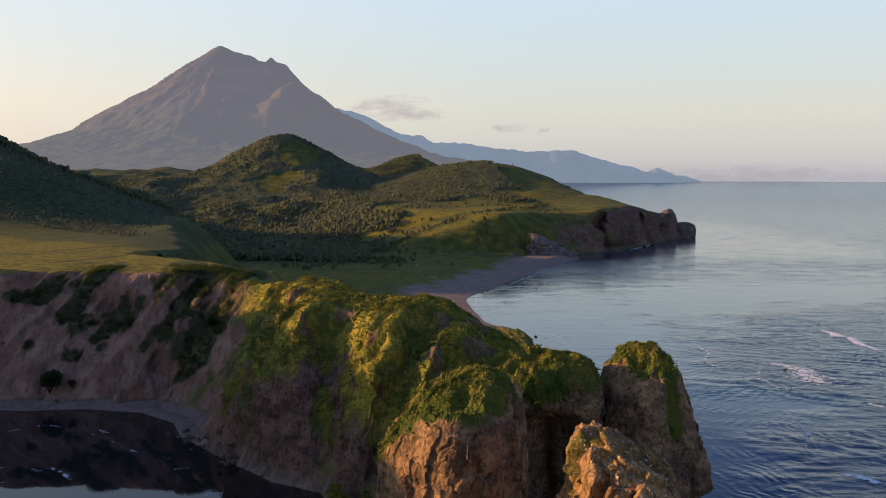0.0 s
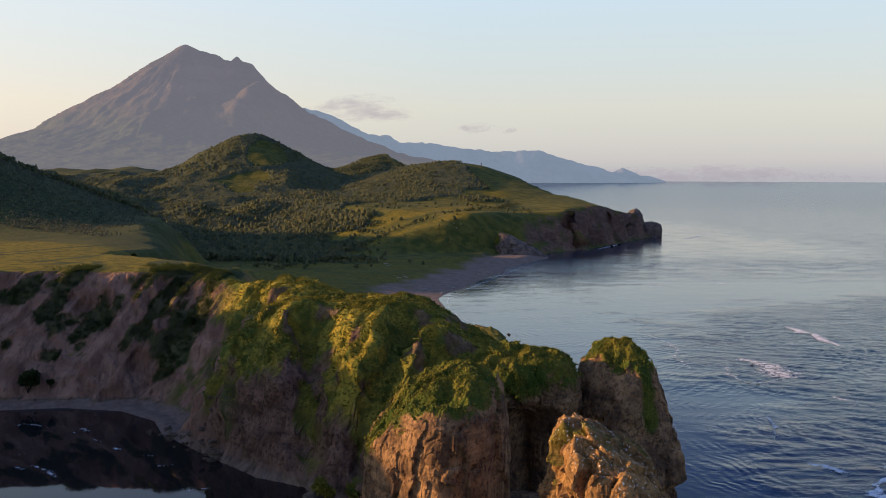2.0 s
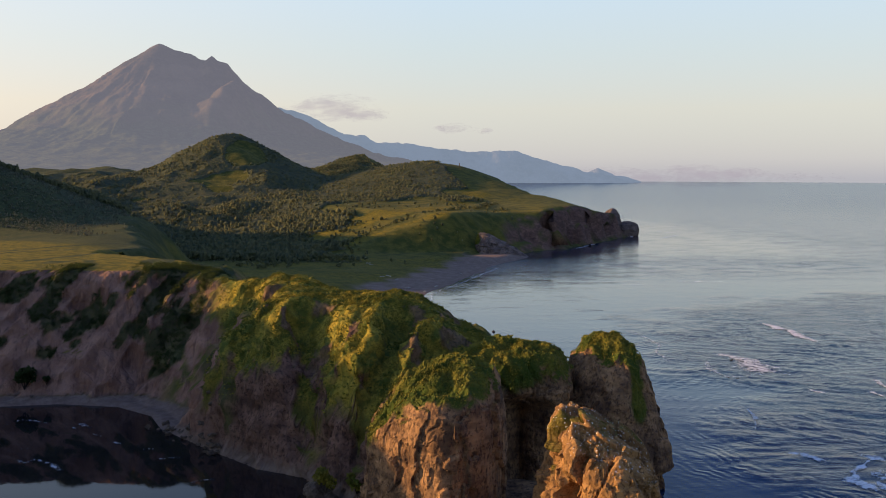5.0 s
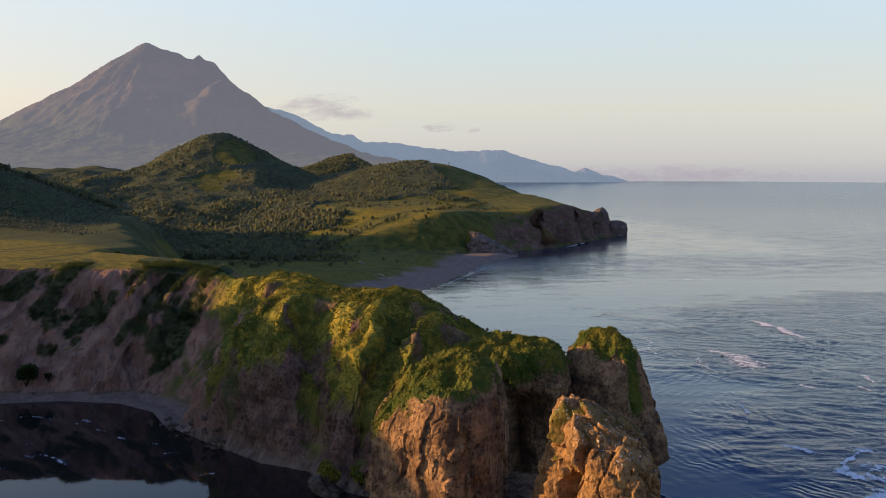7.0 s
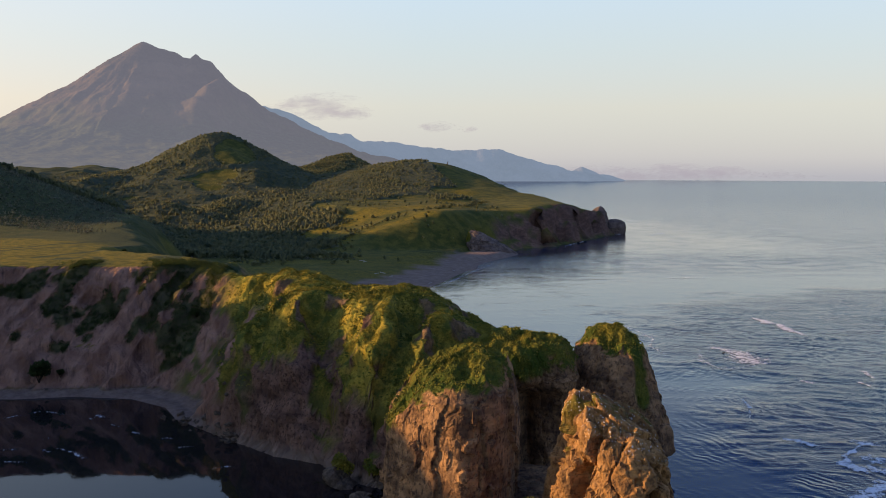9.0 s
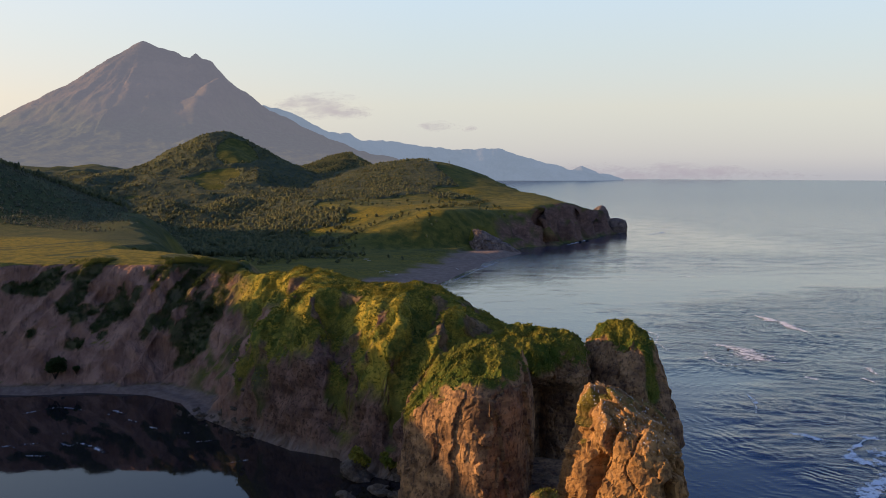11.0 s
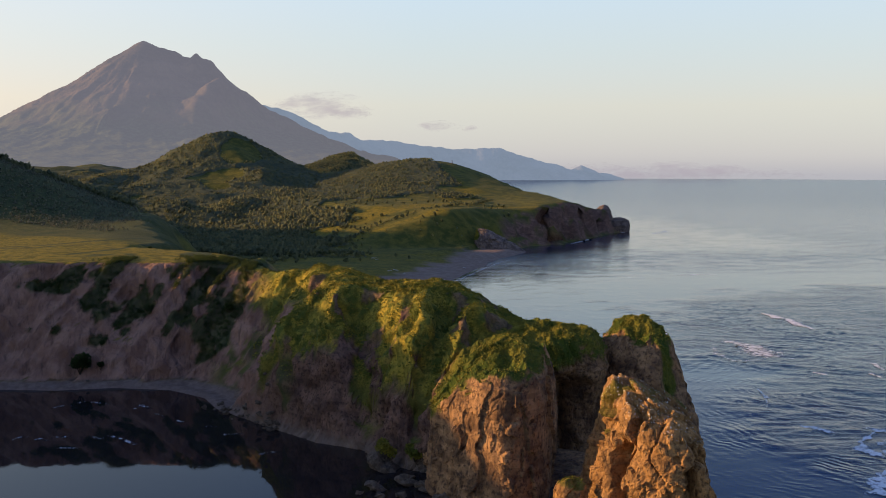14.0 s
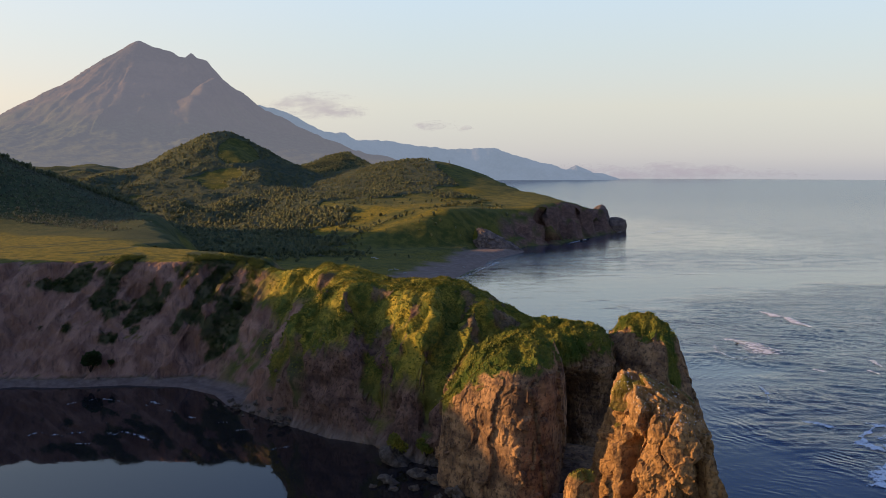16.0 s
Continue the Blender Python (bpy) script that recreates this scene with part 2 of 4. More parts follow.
def make_water():
    n = Nodes("sea_water")
    shoal = n.noise(60.0, 4, 0.55, n.stretched((1.0, 0.55, 1)))
    tone = n.mix(n.step(shoal, 0.42, 0.66), (0.002, 0.020, 0.062), (0.004, 0.034, 0.076))
    tone = n.mix(n.attribute("ruffled"), tone, n.mix(n.step(n.noise(9.0, 5, 0.65, n.stretched((0.8, 1.3, 1))), 0.42, 0.60), (0.002, 0.015, 0.040), (0.006, 0.034, 0.056)))
    # inner bay base colour near black: the cliffs' shade and dark reflection painted in
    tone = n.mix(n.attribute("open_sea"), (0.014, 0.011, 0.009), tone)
    patchy = n.step(n.noise(34.0, 6, 0.66, n.stretched((0.7, 1.0, 1))), 0.40, 0.58)
    ruffled = n.math("MULTIPLY", n.attribute("ruffled"), n.math("ADD", 0.35, n.math("MULTIPLY", patchy, 0.65)))
    gusts = n.step(n.noise(15.0, 6, 0.65, n.stretched((0.6, 1.2, 1))), 0.42, 0.66)
    trains = n.add("ShaderNodeTexWave")
    trains.wave_type, trains.rings_direction = "RINGS", "Z"
    shifted = n.add("ShaderNodeMapping")
    n.link(n.place, shifted.inputs["Vector"])
    shifted.inputs["Location"].default_value = (-150, -205, 0)
    n.link(shifted.outputs["Vector"], trains.inputs["Vector"])
    for key, value in (("Scale", 0.11), ("Distortion", 14.0), ("Detail", 3.0), ("Detail Scale", 0.6), ("Detail Roughness", 0.6)):
        trains.inputs[key].default_value = value
    swell = n.noise(22.0, 3, 0.5, n.stretched((0.8, 1.2, 1)))
    chop = n.noise(3.6, 6, 0.70, n.stretched((0.9, 0.7, 1)))
    fine = n.noise(0.6, 3, 0.6)
    height = n.math("ADD", n.math("MULTIPLY", swell, 0.55), n.math("MULTIPLY", chop, n.math("ADD", 0.22, n.math("MULTIPLY", ruffled, 0.6))))
    ranks = n.noise(9.0, 5, 0.62, n.stretched((0.28, 1.0, 1)))
    height = n.math("ADD", height, n.math("MULTIPLY", ranks, n.math("MULTIPLY", n.attribute("ruffled"), 1.3)))
    height = n.math("ADD", height, n.math("MULTIPLY", trains.outputs["Fac"], n.math("MULTIPLY", gusts, 0.34)))
    height = n.math("ADD", height, n.math("MULTIPLY", fine, n.math("MULTIPLY", gusts, 0.06)))
    height = n.math("MULTIPLY", height, n.math("SUBTRACT", 1.0, n.math("MULTIPLY", n.attribute("far"), 0.4)))
    height = n.math("MULTIPLY", height, n.math("MULTIPLY", n.attribute("open_sea"), n.math("SUBTRACT", 1.0, n.math("MULTIPLY", n.attribute("calm"), 0.8))))
    n.bump(height, 0.46, 0.8)
    n.shader.inputs["IOR"].default_value = 1.33
    rough = n.math("ADD", n.math("ADD", 0.025, n.math("MULTIPLY", n.attribute("far"), 0.08)),
                   n.math("MULTIPLY", n.attribute("open_sea"), n.math("SUBTRACT", 0.10, n.math("MULTIPLY", n.attribute("calm"), 0.08))))
    return n.finish(tone, rough, 0.5)


def make_far(name, low, high, haze_glow, strength, foot=None):
    """Distant mountains, with the haze before them painted in as an even glow."""
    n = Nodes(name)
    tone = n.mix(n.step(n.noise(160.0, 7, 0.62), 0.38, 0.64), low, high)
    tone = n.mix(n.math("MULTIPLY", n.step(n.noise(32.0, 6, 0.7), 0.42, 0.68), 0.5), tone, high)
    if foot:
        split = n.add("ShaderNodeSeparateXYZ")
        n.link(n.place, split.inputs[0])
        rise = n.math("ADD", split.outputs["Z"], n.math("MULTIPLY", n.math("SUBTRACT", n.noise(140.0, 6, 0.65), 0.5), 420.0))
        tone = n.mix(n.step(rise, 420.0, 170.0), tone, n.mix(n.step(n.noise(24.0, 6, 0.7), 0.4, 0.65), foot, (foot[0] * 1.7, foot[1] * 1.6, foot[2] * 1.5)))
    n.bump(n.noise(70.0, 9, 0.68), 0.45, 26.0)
    n.shader.inputs["Emission Color"].default_value = (*haze_glow, 1)
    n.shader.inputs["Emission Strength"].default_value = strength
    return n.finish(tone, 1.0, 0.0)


GROUND = make_ground()
BLUFF = make_stack_rock("bluff_rock", (0.130, 0.073, 0.040), (0.375, 0.214, 0.102), (0.040, 0.025, 0.020), 1.0)
PALE = make_stack_rock("guano_rock", (0.205, 0.110, 0.044), (0.40, 0.222, 0.086), (0.080, 0.042, 0.021), 0.75)
FAR_ROCK = make_stack_rock("far_rock", (0.135, 0.098, 0.080), (0.24, 0.178, 0.145), (0.062, 0.046, 0.040), 1.0)
LEAF = make_leaf("tree_leaf", (0.112, 0.138, 0.080), (0.212, 0.208, 0.094))
SHRUB = make_turf()
DARK_SHRUB = make_leaf("dark_shrub_leaf", (0.024, 0.040, 0.013), (0.054, 0.072, 0.021))
HILL_LEAF = make_leaf("hill_shrub_leaf", (0.125, 0.136, 0.096), (0.190, 0.190, 0.125))
UNDERGROWTH = make_leaf("undergrowth", (0.102, 0.124, 0.076), (0.168, 0.178, 0.092))
WATER = make_water()
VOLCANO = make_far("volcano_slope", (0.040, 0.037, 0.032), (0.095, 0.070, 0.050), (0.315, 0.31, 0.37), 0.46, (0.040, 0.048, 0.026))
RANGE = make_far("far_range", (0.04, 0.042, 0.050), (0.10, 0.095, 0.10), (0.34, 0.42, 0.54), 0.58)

# ---- the lie of the land ----
COAST = [(-122, 239), (-107, 237), (-92, 239.5), (-76, 236), (-65, 226), (-60, 214), (-50, 202), (-41, 191), (-33, 182),
         (-23, 176), (-18, 166), (-13, 161), (-8, 158), (-3, 153), (2, 147), (7, 148), (9, 156), (10, 168), (18, 178), (27, 180), (27, 190), (24, 206),
         (22, 250), (30, 300), (33, 348), (23, 367), (16, 396), (12, 430), (14, 471), (29, 507), (49, 566), (77, 639), (98, 693)]
FAR_COAST = [(101, 729), (125, 758), (147, 771), (164, 804), (203, 881), (238, 940), (236, 975), (205, 1010), (180, 1100), (175, 1250),
             (140, 1450), (60, 1700), (20, 2100), (-250, 2700), (-900, 3600), (-1800, 4900), (-4900, 4900), (-4900, -600), (-900, -600),
             (-420, 30), (-240, 50), (-196, 120), (-176, 180), (-150, 222)]
LAND = COAST + FAR_COAST
UPLAND = [(-4900, -700), (-900, -700), (-420, 10), (-240, 40), (-186, 130), (-140, 222), (-100, 226), (-60, 190), (-20, 140), (12, 130), (32, 168), (24, 215), (0, 250),
          (-35, 285), (-58, 325), (-93, 374), (-118, 420), (-136, 480), (-150, 560), (-200, 660), (-340, 780), (-500, 980), (-900, 1000), (-4900, 900)]
FAR_HEAD = [(-170, 830), (-110, 690), (-60, 650), (-38, 664), (-20, 682), (0, 694), (22, 706), (48, 724), (74, 756), (98, 784), (124, 790), (150, 796), (300, 850), (300, 1020), (180, 1100), (200, 1400), (-100, 1300), (-220, 1000)]
GOLD = [([(-44, 672), (-21, 694), (-1, 706), (20, 718), (45, 738)], 6), ([(-60, 745), (-20, 768), (20, 795), (55, 815)], 20), ([(78, 798), (104, 806), (130, 806)], 9), ([(60, 900), (90, 1000), (70, 1080)], 12)]


RUTS = [[(-200, 322), (-170, 331), (-145, 346), (-136, 368), (-130, 386), (-123, 404), (-117, 404)], [(-200, 314), (-170, 325), (-142, 336), (-122, 354), (-115, 373), (-110, 400)], [(-122, 300), (-112, 318), (-108, 335)]]
# a hollow that opens from the golden field down to the valley
HOLLOW = [(-112, 337), (-94, 319), (-80, 305), (-60, 288), (-40, 330), (-70, 385), (-100, 408), (-108, 400), (-113, 372)]


def line_distance(x, y, line):
    """Distance to an open line."""
    best = np.full(np.shape(x), 1e18)
    for (ax, ay), (bx, by) in zip(line, line[1:]):
        dx, dy = bx - ax, by - ay
        u = np.clip(((x - ax) * dx + (y - ay) * dy) / (dx * dx + dy * dy), 0, 1)
        best = np.minimum(best, (x - ax - u * dx) ** 2 + (y - ay - u * dy) ** 2)
    return np.sqrt(best)


def bell(x, y, cx, cy, rx, ry, turn=0.0):
    c, s = math.cos(turn), math.sin(turn)
    u, v = ((x - cx) * c + (y - cy) * s) / rx, (-(x - cx) * s + (y - cy) * c) / ry
    return np.exp(-(u * u + v * v))


def peaked(x, y, cx, cy, rx, ry):
    """A hill with a rounded tip and long straight flanks."""
    return np.exp(0.2 - np.sqrt(((x - cx) / rx) ** 2 + ((y - cy) / ry) ** 2 + 0.04))


# gullies in the spur's front, running down towards the water: line, depth, reach to either side
GULLIES = [([(-25.5, 205), (-24, 196), (-23, 185), (-24.5, 174)], 9.0, 3.4, 5.5), ([(-2.5, 198), (-4.5, 187), (-6.5, 177), (-12, 163)], 7.5, 2.8, 4.5),
           ([(7, 184), (2, 170), (-4, 160), (-9, 153)], 7.5, 3.0, 4.5), ([(-40, 228), (-38.5, 212), (-40, 198)], 2.4, 1.6, 4.0), ([(-32.5, 214), (-34, 203), (-37, 190)], 2.6, 1.6, 3.6),
           ([(-10, 196), (-12.5, 187), (-15, 176)], 1.8, 1.2, 2.6)]


# bare red earth on the grassy slope: x, y, half width
SCARS = [(-27.3, 185.0, 2.2), (-14.6, 183.6, 1.7), (-12.5, 187, 1.0), (-43.5, 221, 2.4), (-37.5, 213, 1.3), (-16.8, 179, 1.2)]


def gully_cut(x, y):
    """How deep the gullies cut into the spur: steep on the side away from the sun, gentle on the other."""
    shift = fbm(x, y, 9, 3, 8) * 1.1
    out = np.zeros(np.shape(x))
    for line, depth, left, right in GULLIES:
        ys, xs = zip(*sorted((b, a) for a, b in line))
        c = x + shift - np.interp(y, ys, xs)
        out = np.maximum(out, depth * np.exp(-np.abs(c / np.where(c < 0, left, right)) ** 2.2) * smooth(ys[-1], ys[-1] - 9, y) * smooth(ys[0] - 6, ys[0], y))
    return out


def along_coast(x, y):
    """Runs along the spur's front, rising to the east."""
    return 0.633 * x - 0.774 * y


def plan_height(x, y):
    """Height of the land without its cliffs."""
    up = signed_distance(x, y, UPLAND)
    field = 32.0 + 0.018 * np.clip(y - 240, 0, 55) - 0.012 * np.clip(y - 310, 0, 70) + 0.04 * np.clip(y - 420, 0, 80) - 0.012 * np.clip(-x - 60, 0, 150) + fbm(x, y, 60, 3, 3) * 0.4
    # unseen rise west of the bay, added to shade the bay cliff and spur
    field = field + (45 + 4.5 * smooth(206, 226, y)) * smooth(173, 199, y) * smooth(342, 274, y) * smooth(-340, -285, x) * smooth(-205, -245, x)
    field = field - 3.0 * smooth(345, 385, y) * smooth(-140, -100, x)
    field = field - 9 * smooth(-3, 12, signed_distance(x, y, HOLLOW) + fbm(x, y, 14, 2, 81) * 1.5)
    spur = smooth(-75, -45, x)
    top = np.interp(x, (-75, -62, -50, -39, -28, -18, -6, 0, 9, 18, 30), (29.5, 29.5, 31.3, 33.2, 33.4, 31.2, 31.8, 31.0, 27.2, 24.5, 22))
    back = np.interp(x, (-62, -50, -39, -28, -18, -6, 0, 9, 18, 30), (270, 252, 243, 240, 222, 217, 216, 201, 197, 195))
    crest = top - 0.055 * np.clip(back - y, 0, 60) * smooth(-8, -24, x) - 0.36 * smooth(-60, -44, x) * np.clip(y - back - 2, 0, 70)
    crest = crest - np.abs(fbm(x, y * 0.5, 8, 3, 17)) * 0.9 + fbm(x, y, 18, 3, 4) * 1.0 + 0.4 - 12 * smooth(183, 160, y)
    field = field * (1 - spur) + crest * spur
    hill = np.interp(-x, (148, 163, 180, 197, 212, 227, 250, 330, 430, 560), (0, 1, 7, 14, 20.5, 26, 35, 62, 98, 90))
    field = field + hill * np.exp(-((y - 560 - 1.0 * np.clip(-x - 250, 0, 300)) / np.where(y < 560, 72 + np.clip(-x - 250, 0, 90), 110)) ** 2)
    low = 3.0 + fbm(x, y, 40, 3, 5) * 0.5 + (0.036 * np.clip(y - 640, 0, 900) + 0.02 * np.clip(y - 1500, 0, 3400)) * smooth(60, -120, x) + 0.02 * np.clip(-x - 80, 0, 400)
    low = low + (fbm(x, y, 120, 3, 59) * 9 - np.abs(fbm(x, y, 60, 2, 60)) * 7) * smooth(640, 780, y) * smooth(40, -80, x)
    low = low + 80 * peaked(x, y, -203, 1250, 125, 170)
    low = low + 80 * bell(x, y, 10, 1900, 150, 260) + 12 * bell(x, y, -500, 1900, 400, 400)
    head = signed_distance(x, y, FAR_HEAD)
    tall = 30 + 0.012 * np.clip(y - 700, 0, 300) + 36 * bell(x, y, 62, 1185, 105, 150) + 16 * bell(x, y, -60, 1250, 130, 160) + fbm(x, y, 50, 3, 6) * 1.5 - 9 * smooth(176, 216, x) * smooth(1040, 990, y)
    low = soft_max(low, tall * np.clip(((x + 36) * 0.82 + (y - 619) * 0.57) / 122, 0, 1) * smooth(-38, 3, head + fbm(x, y, 30, 3, 9) * 3), 4.0)
    edge = up + fbm(x, y, 24, 3, 7) * 4
    return low * (1 - smooth(-34, 5, edge)) + np.maximum(field, low) * smooth(-34, 5, edge)


def shore_distance(x, y):
    """Distance inland from the shore, which winds a little along the beach."""
    wind = smooth(320, 400, y)
    return signed_distance(x + fbm(x, y, 70, 3, 72) * 5 * wind, y + fbm(x, y, 50, 3, 73) * 5 * wind, LAND)


def land_height(x, y):
    """Height of the ground, with cliffs and beaches along the coast."""
    x, y = np.asarray(x, float), np.asarray(y, float)
    inland = shore_distance(x, y)
    plan = plan_height(x, y)
    run = along_coast(x, y) + fbm(x, y, 14, 2, 19) * 2
    ridge = smooth(-198, -181, run) * smooth(300, 260, y)
    bay = (1 - smooth(-198, -181, run)) * smooth(330, 300, y)
    beach_end = 690 + 55 * smooth(45, 80, x) - 25 * smooth(60, 20, x)
    beach = smooth(330, 360, y) * smooth(beach_end, beach_end - 22, y) * smooth(-80, -20, x)
    ragged = fbm(x, y, 13, 4, 11) * (1.2 * ridge + 1.6 * bay + 3.0 * (1 - ridge - bay) * (1 - beach))
    gullies = np.abs(fbm(x, y, 9, 3, 12)) * (1.7 * ridge + 0.8 * bay)
    ragged = ragged + (fbm(x - 0.65 * inland, inland * 0.12, 5.0, 3, 13) * 1.6 - np.abs(fbm(x - 0.65 * inland, inland * 0.08, 13, 3, 14)) * 4.0 + 1.2) * bay
    gullies = gullies + (np.abs(fbm(x, y, 26, 3, 16)) * 15 - 2) * smooth(700, 740, y) * smooth(1200, 1000, y)
    d = inland + (ragged - gullies) * smooth(0.5, 6, inland)
    cliff = (np.where(d < 4, d * 0.4, 1.6 + (d - 4) * 1.08) + 3.5 * smooth(-216, -202, run) * smooth(2, 8, d)) * bay
    steep = soft_min(d * 4.4, 15.5 + d * 1.18, 4.0) * ridge
    far = soft_min(d * 2.2, 16 + d * 0.9, 4.0) * np.clip(1 - ridge - bay, 0, 1)
    cap = (cliff + steep + far) * (1 - beach) + np.minimum(d * (0.075 + 0.2 * smooth(618, 650, y)), 3 + np.clip(d - 42, 0, 200) * 0.3) * beach
    h = soft_min(plan, cap, 2.0)
    h = h - gully_cut(x, y) * smooth(3, 15, h) * smooth(150, 156, y) * (y < 240)
    return np.where(inland < 0, np.maximum(inland * 0.3, -5), h)


# where bushes cling to the bay cliff: x, height, half width, half height
CLIFF_BUSHES = [(-116.3, 25.2, 7.9, 1.9), (-110.7, 28.9, 5.3, 5.6), (-104.4, 30.4, 8.1, 4.5), (-102.7, 22.8, 3.2, 3.5), (-97.8, 19.0, 4.9, 2.8), (-92.1, 19.0, 4.9, 5.5), (-89.2, 24.9, 2.1, 3.5), (-84.9, 24.1, 1.4, 2.2), (-78.5, 31.0, 6.9, 3.6), (-79.4, 25.6, 1.1, 2.3), (-74.5, 21.0, 2.1, 5.6), (-79.0, 18.1, 2.1, 3.5), (-80.0, 14.5, 1.4, 2.2), (-66.3, 20.9, 6.2, 8.8), (-60.8, 23.9, 4.4, 8.0), (-67.6, 12.2, 4.3, 5.4), (-62.8, 12.1, 2.6, 5.4), (-70.0, 6.6, 1.3, 1.8), (-99.1, 10.9, 3.0, 1.2), (-120.2, 13.5, 1.0, 0.9), (-111.7, 14.1, 1.4, 1.2), (-92.5, 13.2, 1.7, 1.5), (-65.5, 28.5, 5.5, 4), (-59, 28.5, 4.5, 4)]


def cliff_cover(x, y, z):
    """Leaf cover on the bay cliff, 0 to 1."""
    near = np.full(np.shape(x), 9.0)
    for cx, cz, rx, rz in CLIFF_BUSHES:
        near = np.minimum(near, ((x - cx - (z - cz) * 0.3) / rx) ** 2 + ((z - cz) / rz) ** 2)
    return smooth(0.95, 0.6, near + fbm(x - z * 0.5, z * 0.7 + y * 0.2, 6, 5, 81) * 1.25) * (z > 2.5)


def steps(*spans):
    """Coordinates from spans of (start, end, step at start, step at end)."""
    out = []
    for a, b, first, last in spans:
        n = max(2, int(round((b - a) / ((first + last) / 2))))
        u = np.linspace(0, 1, n, endpoint=False)
        out.append(a + (b - a) * (first * u + (last - first) * u * u / 2) / ((first + last) / 2))
    return np.concatenate(out + [[spans[-1][1]]])


# where turf grows, for each crag and for the spur
TURF_PLACES = {}


def build_ground():
    xs = steps((-4900, -700, 400, 40), (-700, -145, 14, 1.2), (-145, -70, 0.7, 0.6), (-70, 30, 0.5, 0.5), (30, 300, 0.9, 6), (300, 700, 20, 60))
    ys = steps((-700, 130, 90, 3), (130, 215, 0.42, 0.42), (215, 290, 0.55, 0.6), (290, 480, 0.7, 2.2), (480, 1100, 2.2, 5), (1100, 2200, 6, 30), (2200, 4900, 40, 200))
    x, y = np.meshgrid(xs, ys)
    h = land_height(x, y)
    inland = shore_distance(x, y)
    gy, gx = np.gradient(h, ys, xs)
    slope = np.hypot(gx, gy)
    near = smooth(420, 330, y)
    # the woods' canopy lifts the sheet
    h = h + 0.9 * forest_cover(x, y) * smooth(600, 640, y)
    # tussocks and rubble
    turf = smooth(2.2, 1.5, slope)
    h = h + near * turf * (inland > 5) * ((0.6 - np.abs(fbm(x, y, 3.2, 3, 21)) * 0.6 - np.abs(fbm(x, y, 1.4, 2, 20)) * 0.45) * smooth(-75, -45, x) + fbm(x, y, 5, 3, 22) * 0.12)
    # crags: push steep faces in and out
    n3 = fbm(x + h * 0.5, y - h * 0.4, 3.0, 5, 23) * 1.0 + fbm(x, h * 1.6, 4.0, 4, 24) * 0.9 - np.abs(fbm(x + h * 0.2, y + h * 0.2, 6, 3, 28)) * 1.6
    along = 0.68 * x - 0.73 * y + fbm(x, y, 6, 2, 47) * 1.5
    course = np.floor(h / 2.3 + fbm(along, h, 7, 2, 48) * 0.8)
    stones = lattice(np.floor(along / 2.9 + course * 0.37).astype(int), course.astype(int), 49)
    n3 = n3 + (stones - np.mean(stones)) * 1.5 * smooth(-62, -52, x) * smooth(1.6, 2.4, slope)
    push = n3 * near * smooth(0.9, 1.8, slope) * (h > 0.3)
    push = push + (fbm(x + h * 0.5, y - h * 0.5, 16, 4, 36) * 2.6 - np.abs(fbm(x + 0.3 * y, y * 0.2, 13, 3, 37)) * 13.0 + 3.0) * smooth(680, 720, y) * smooth(1100, 1000, y) * smooth(0.8, 1.5, slope) * (h > 0.5)
    norm = np.sqrt(gx * gx + gy * gy + 1)
    px, py, pz = x - gx / norm * push, y - gy / norm * push, h + push / norm * 0.6
    bare = smooth(0.75, 1.25, slope + fbm(x, y, 10, 4, 25) * 0.35) * (h > -1)
    spur = smooth(-60, -48, x) * smooth(330, 300, y)
    patches = smooth(0.30, 0.50, fbm(x + h * 0.4, y - h * 0.3, 12, 4, 26)) * spur
    bare = bare * (1 - smooth(620, 650, y) * smooth(112, 84, x + fbm(x, y, 20, 3, 67) * 16))
    bare = np.maximum(bare, smooth(0.42, 0.65, slope + fbm(x, y, 16, 3, 63) * 0.2) * smooth(88, 104, x + fbm(x, y, 20, 3, 67) * 16) * smooth(690, 725, y) * smooth(1000, 940, y) * (h > 2) * smooth(0.55, 0.15, fbm(x, h * 2.5, 16, 3, 80) + 0.5 * smooth(20, 29, h)))
    scars = smooth(0.46, 0.58, fbm(x, y, 7, 4, 62)) * spur * smooth(15, 18, h) * smooth(0.35, 0.7, slope)
    line = 19.5 + fbm(x, y, 8, 4, 33) * 4.5 - 1.6 * gully_cut(x, y) - 15 * np.exp(-((along_coast(x, y) + 188 + 0.2 * h) / 6.0) ** 2)
    grown = smooth(-1.5, 1.5, h - line) * np.maximum(smooth(20.5, 23.5, h), smooth(0.62, 0.42, fbm(x + h, y - h, 5, 4, 34) + 0.14 * smooth(1.5, 3.0, slope)))
    bare = bare * (1 - 0.95 * spur * np.maximum(grown, patches * 0.9 * smooth(3, 6, h)))
    bare = np.maximum(bare * (1 - smooth(300, 325, y) * smooth(640, 600, y)), 0.8 * scars)
    slide = along_coast(x, y) + fbm(x, y, 6, 3, 64) * 2.0
    slide = smooth(-213, -208, slide) * smooth(-194, -197, slide) * smooth(27, 23, h) * (h > 1.2) * (y < 250)
    bare = np.maximum(bare, slide)
    for sx, sy, reach in SCARS:
        bare = np.maximum(bare, smooth(1.1, 0.5, np.hypot(x - sx, (y - sy) * 0.7) / reach + fbm(x, y, 2.5, 3, 65) * 0.6))
    bare = np.maximum(bare, smooth(0.35, 0.55, slope) * smooth(-60, -68, x) * smooth(320, 300, y) * (h > 1.5))
    sand = smooth(38, 26, inland + fbm(x, y, 14, 3, 27) * 7) * smooth(340, 365, y) * smooth(735, 700, y) * smooth(6.5, 4.5, h) * (x > -40)
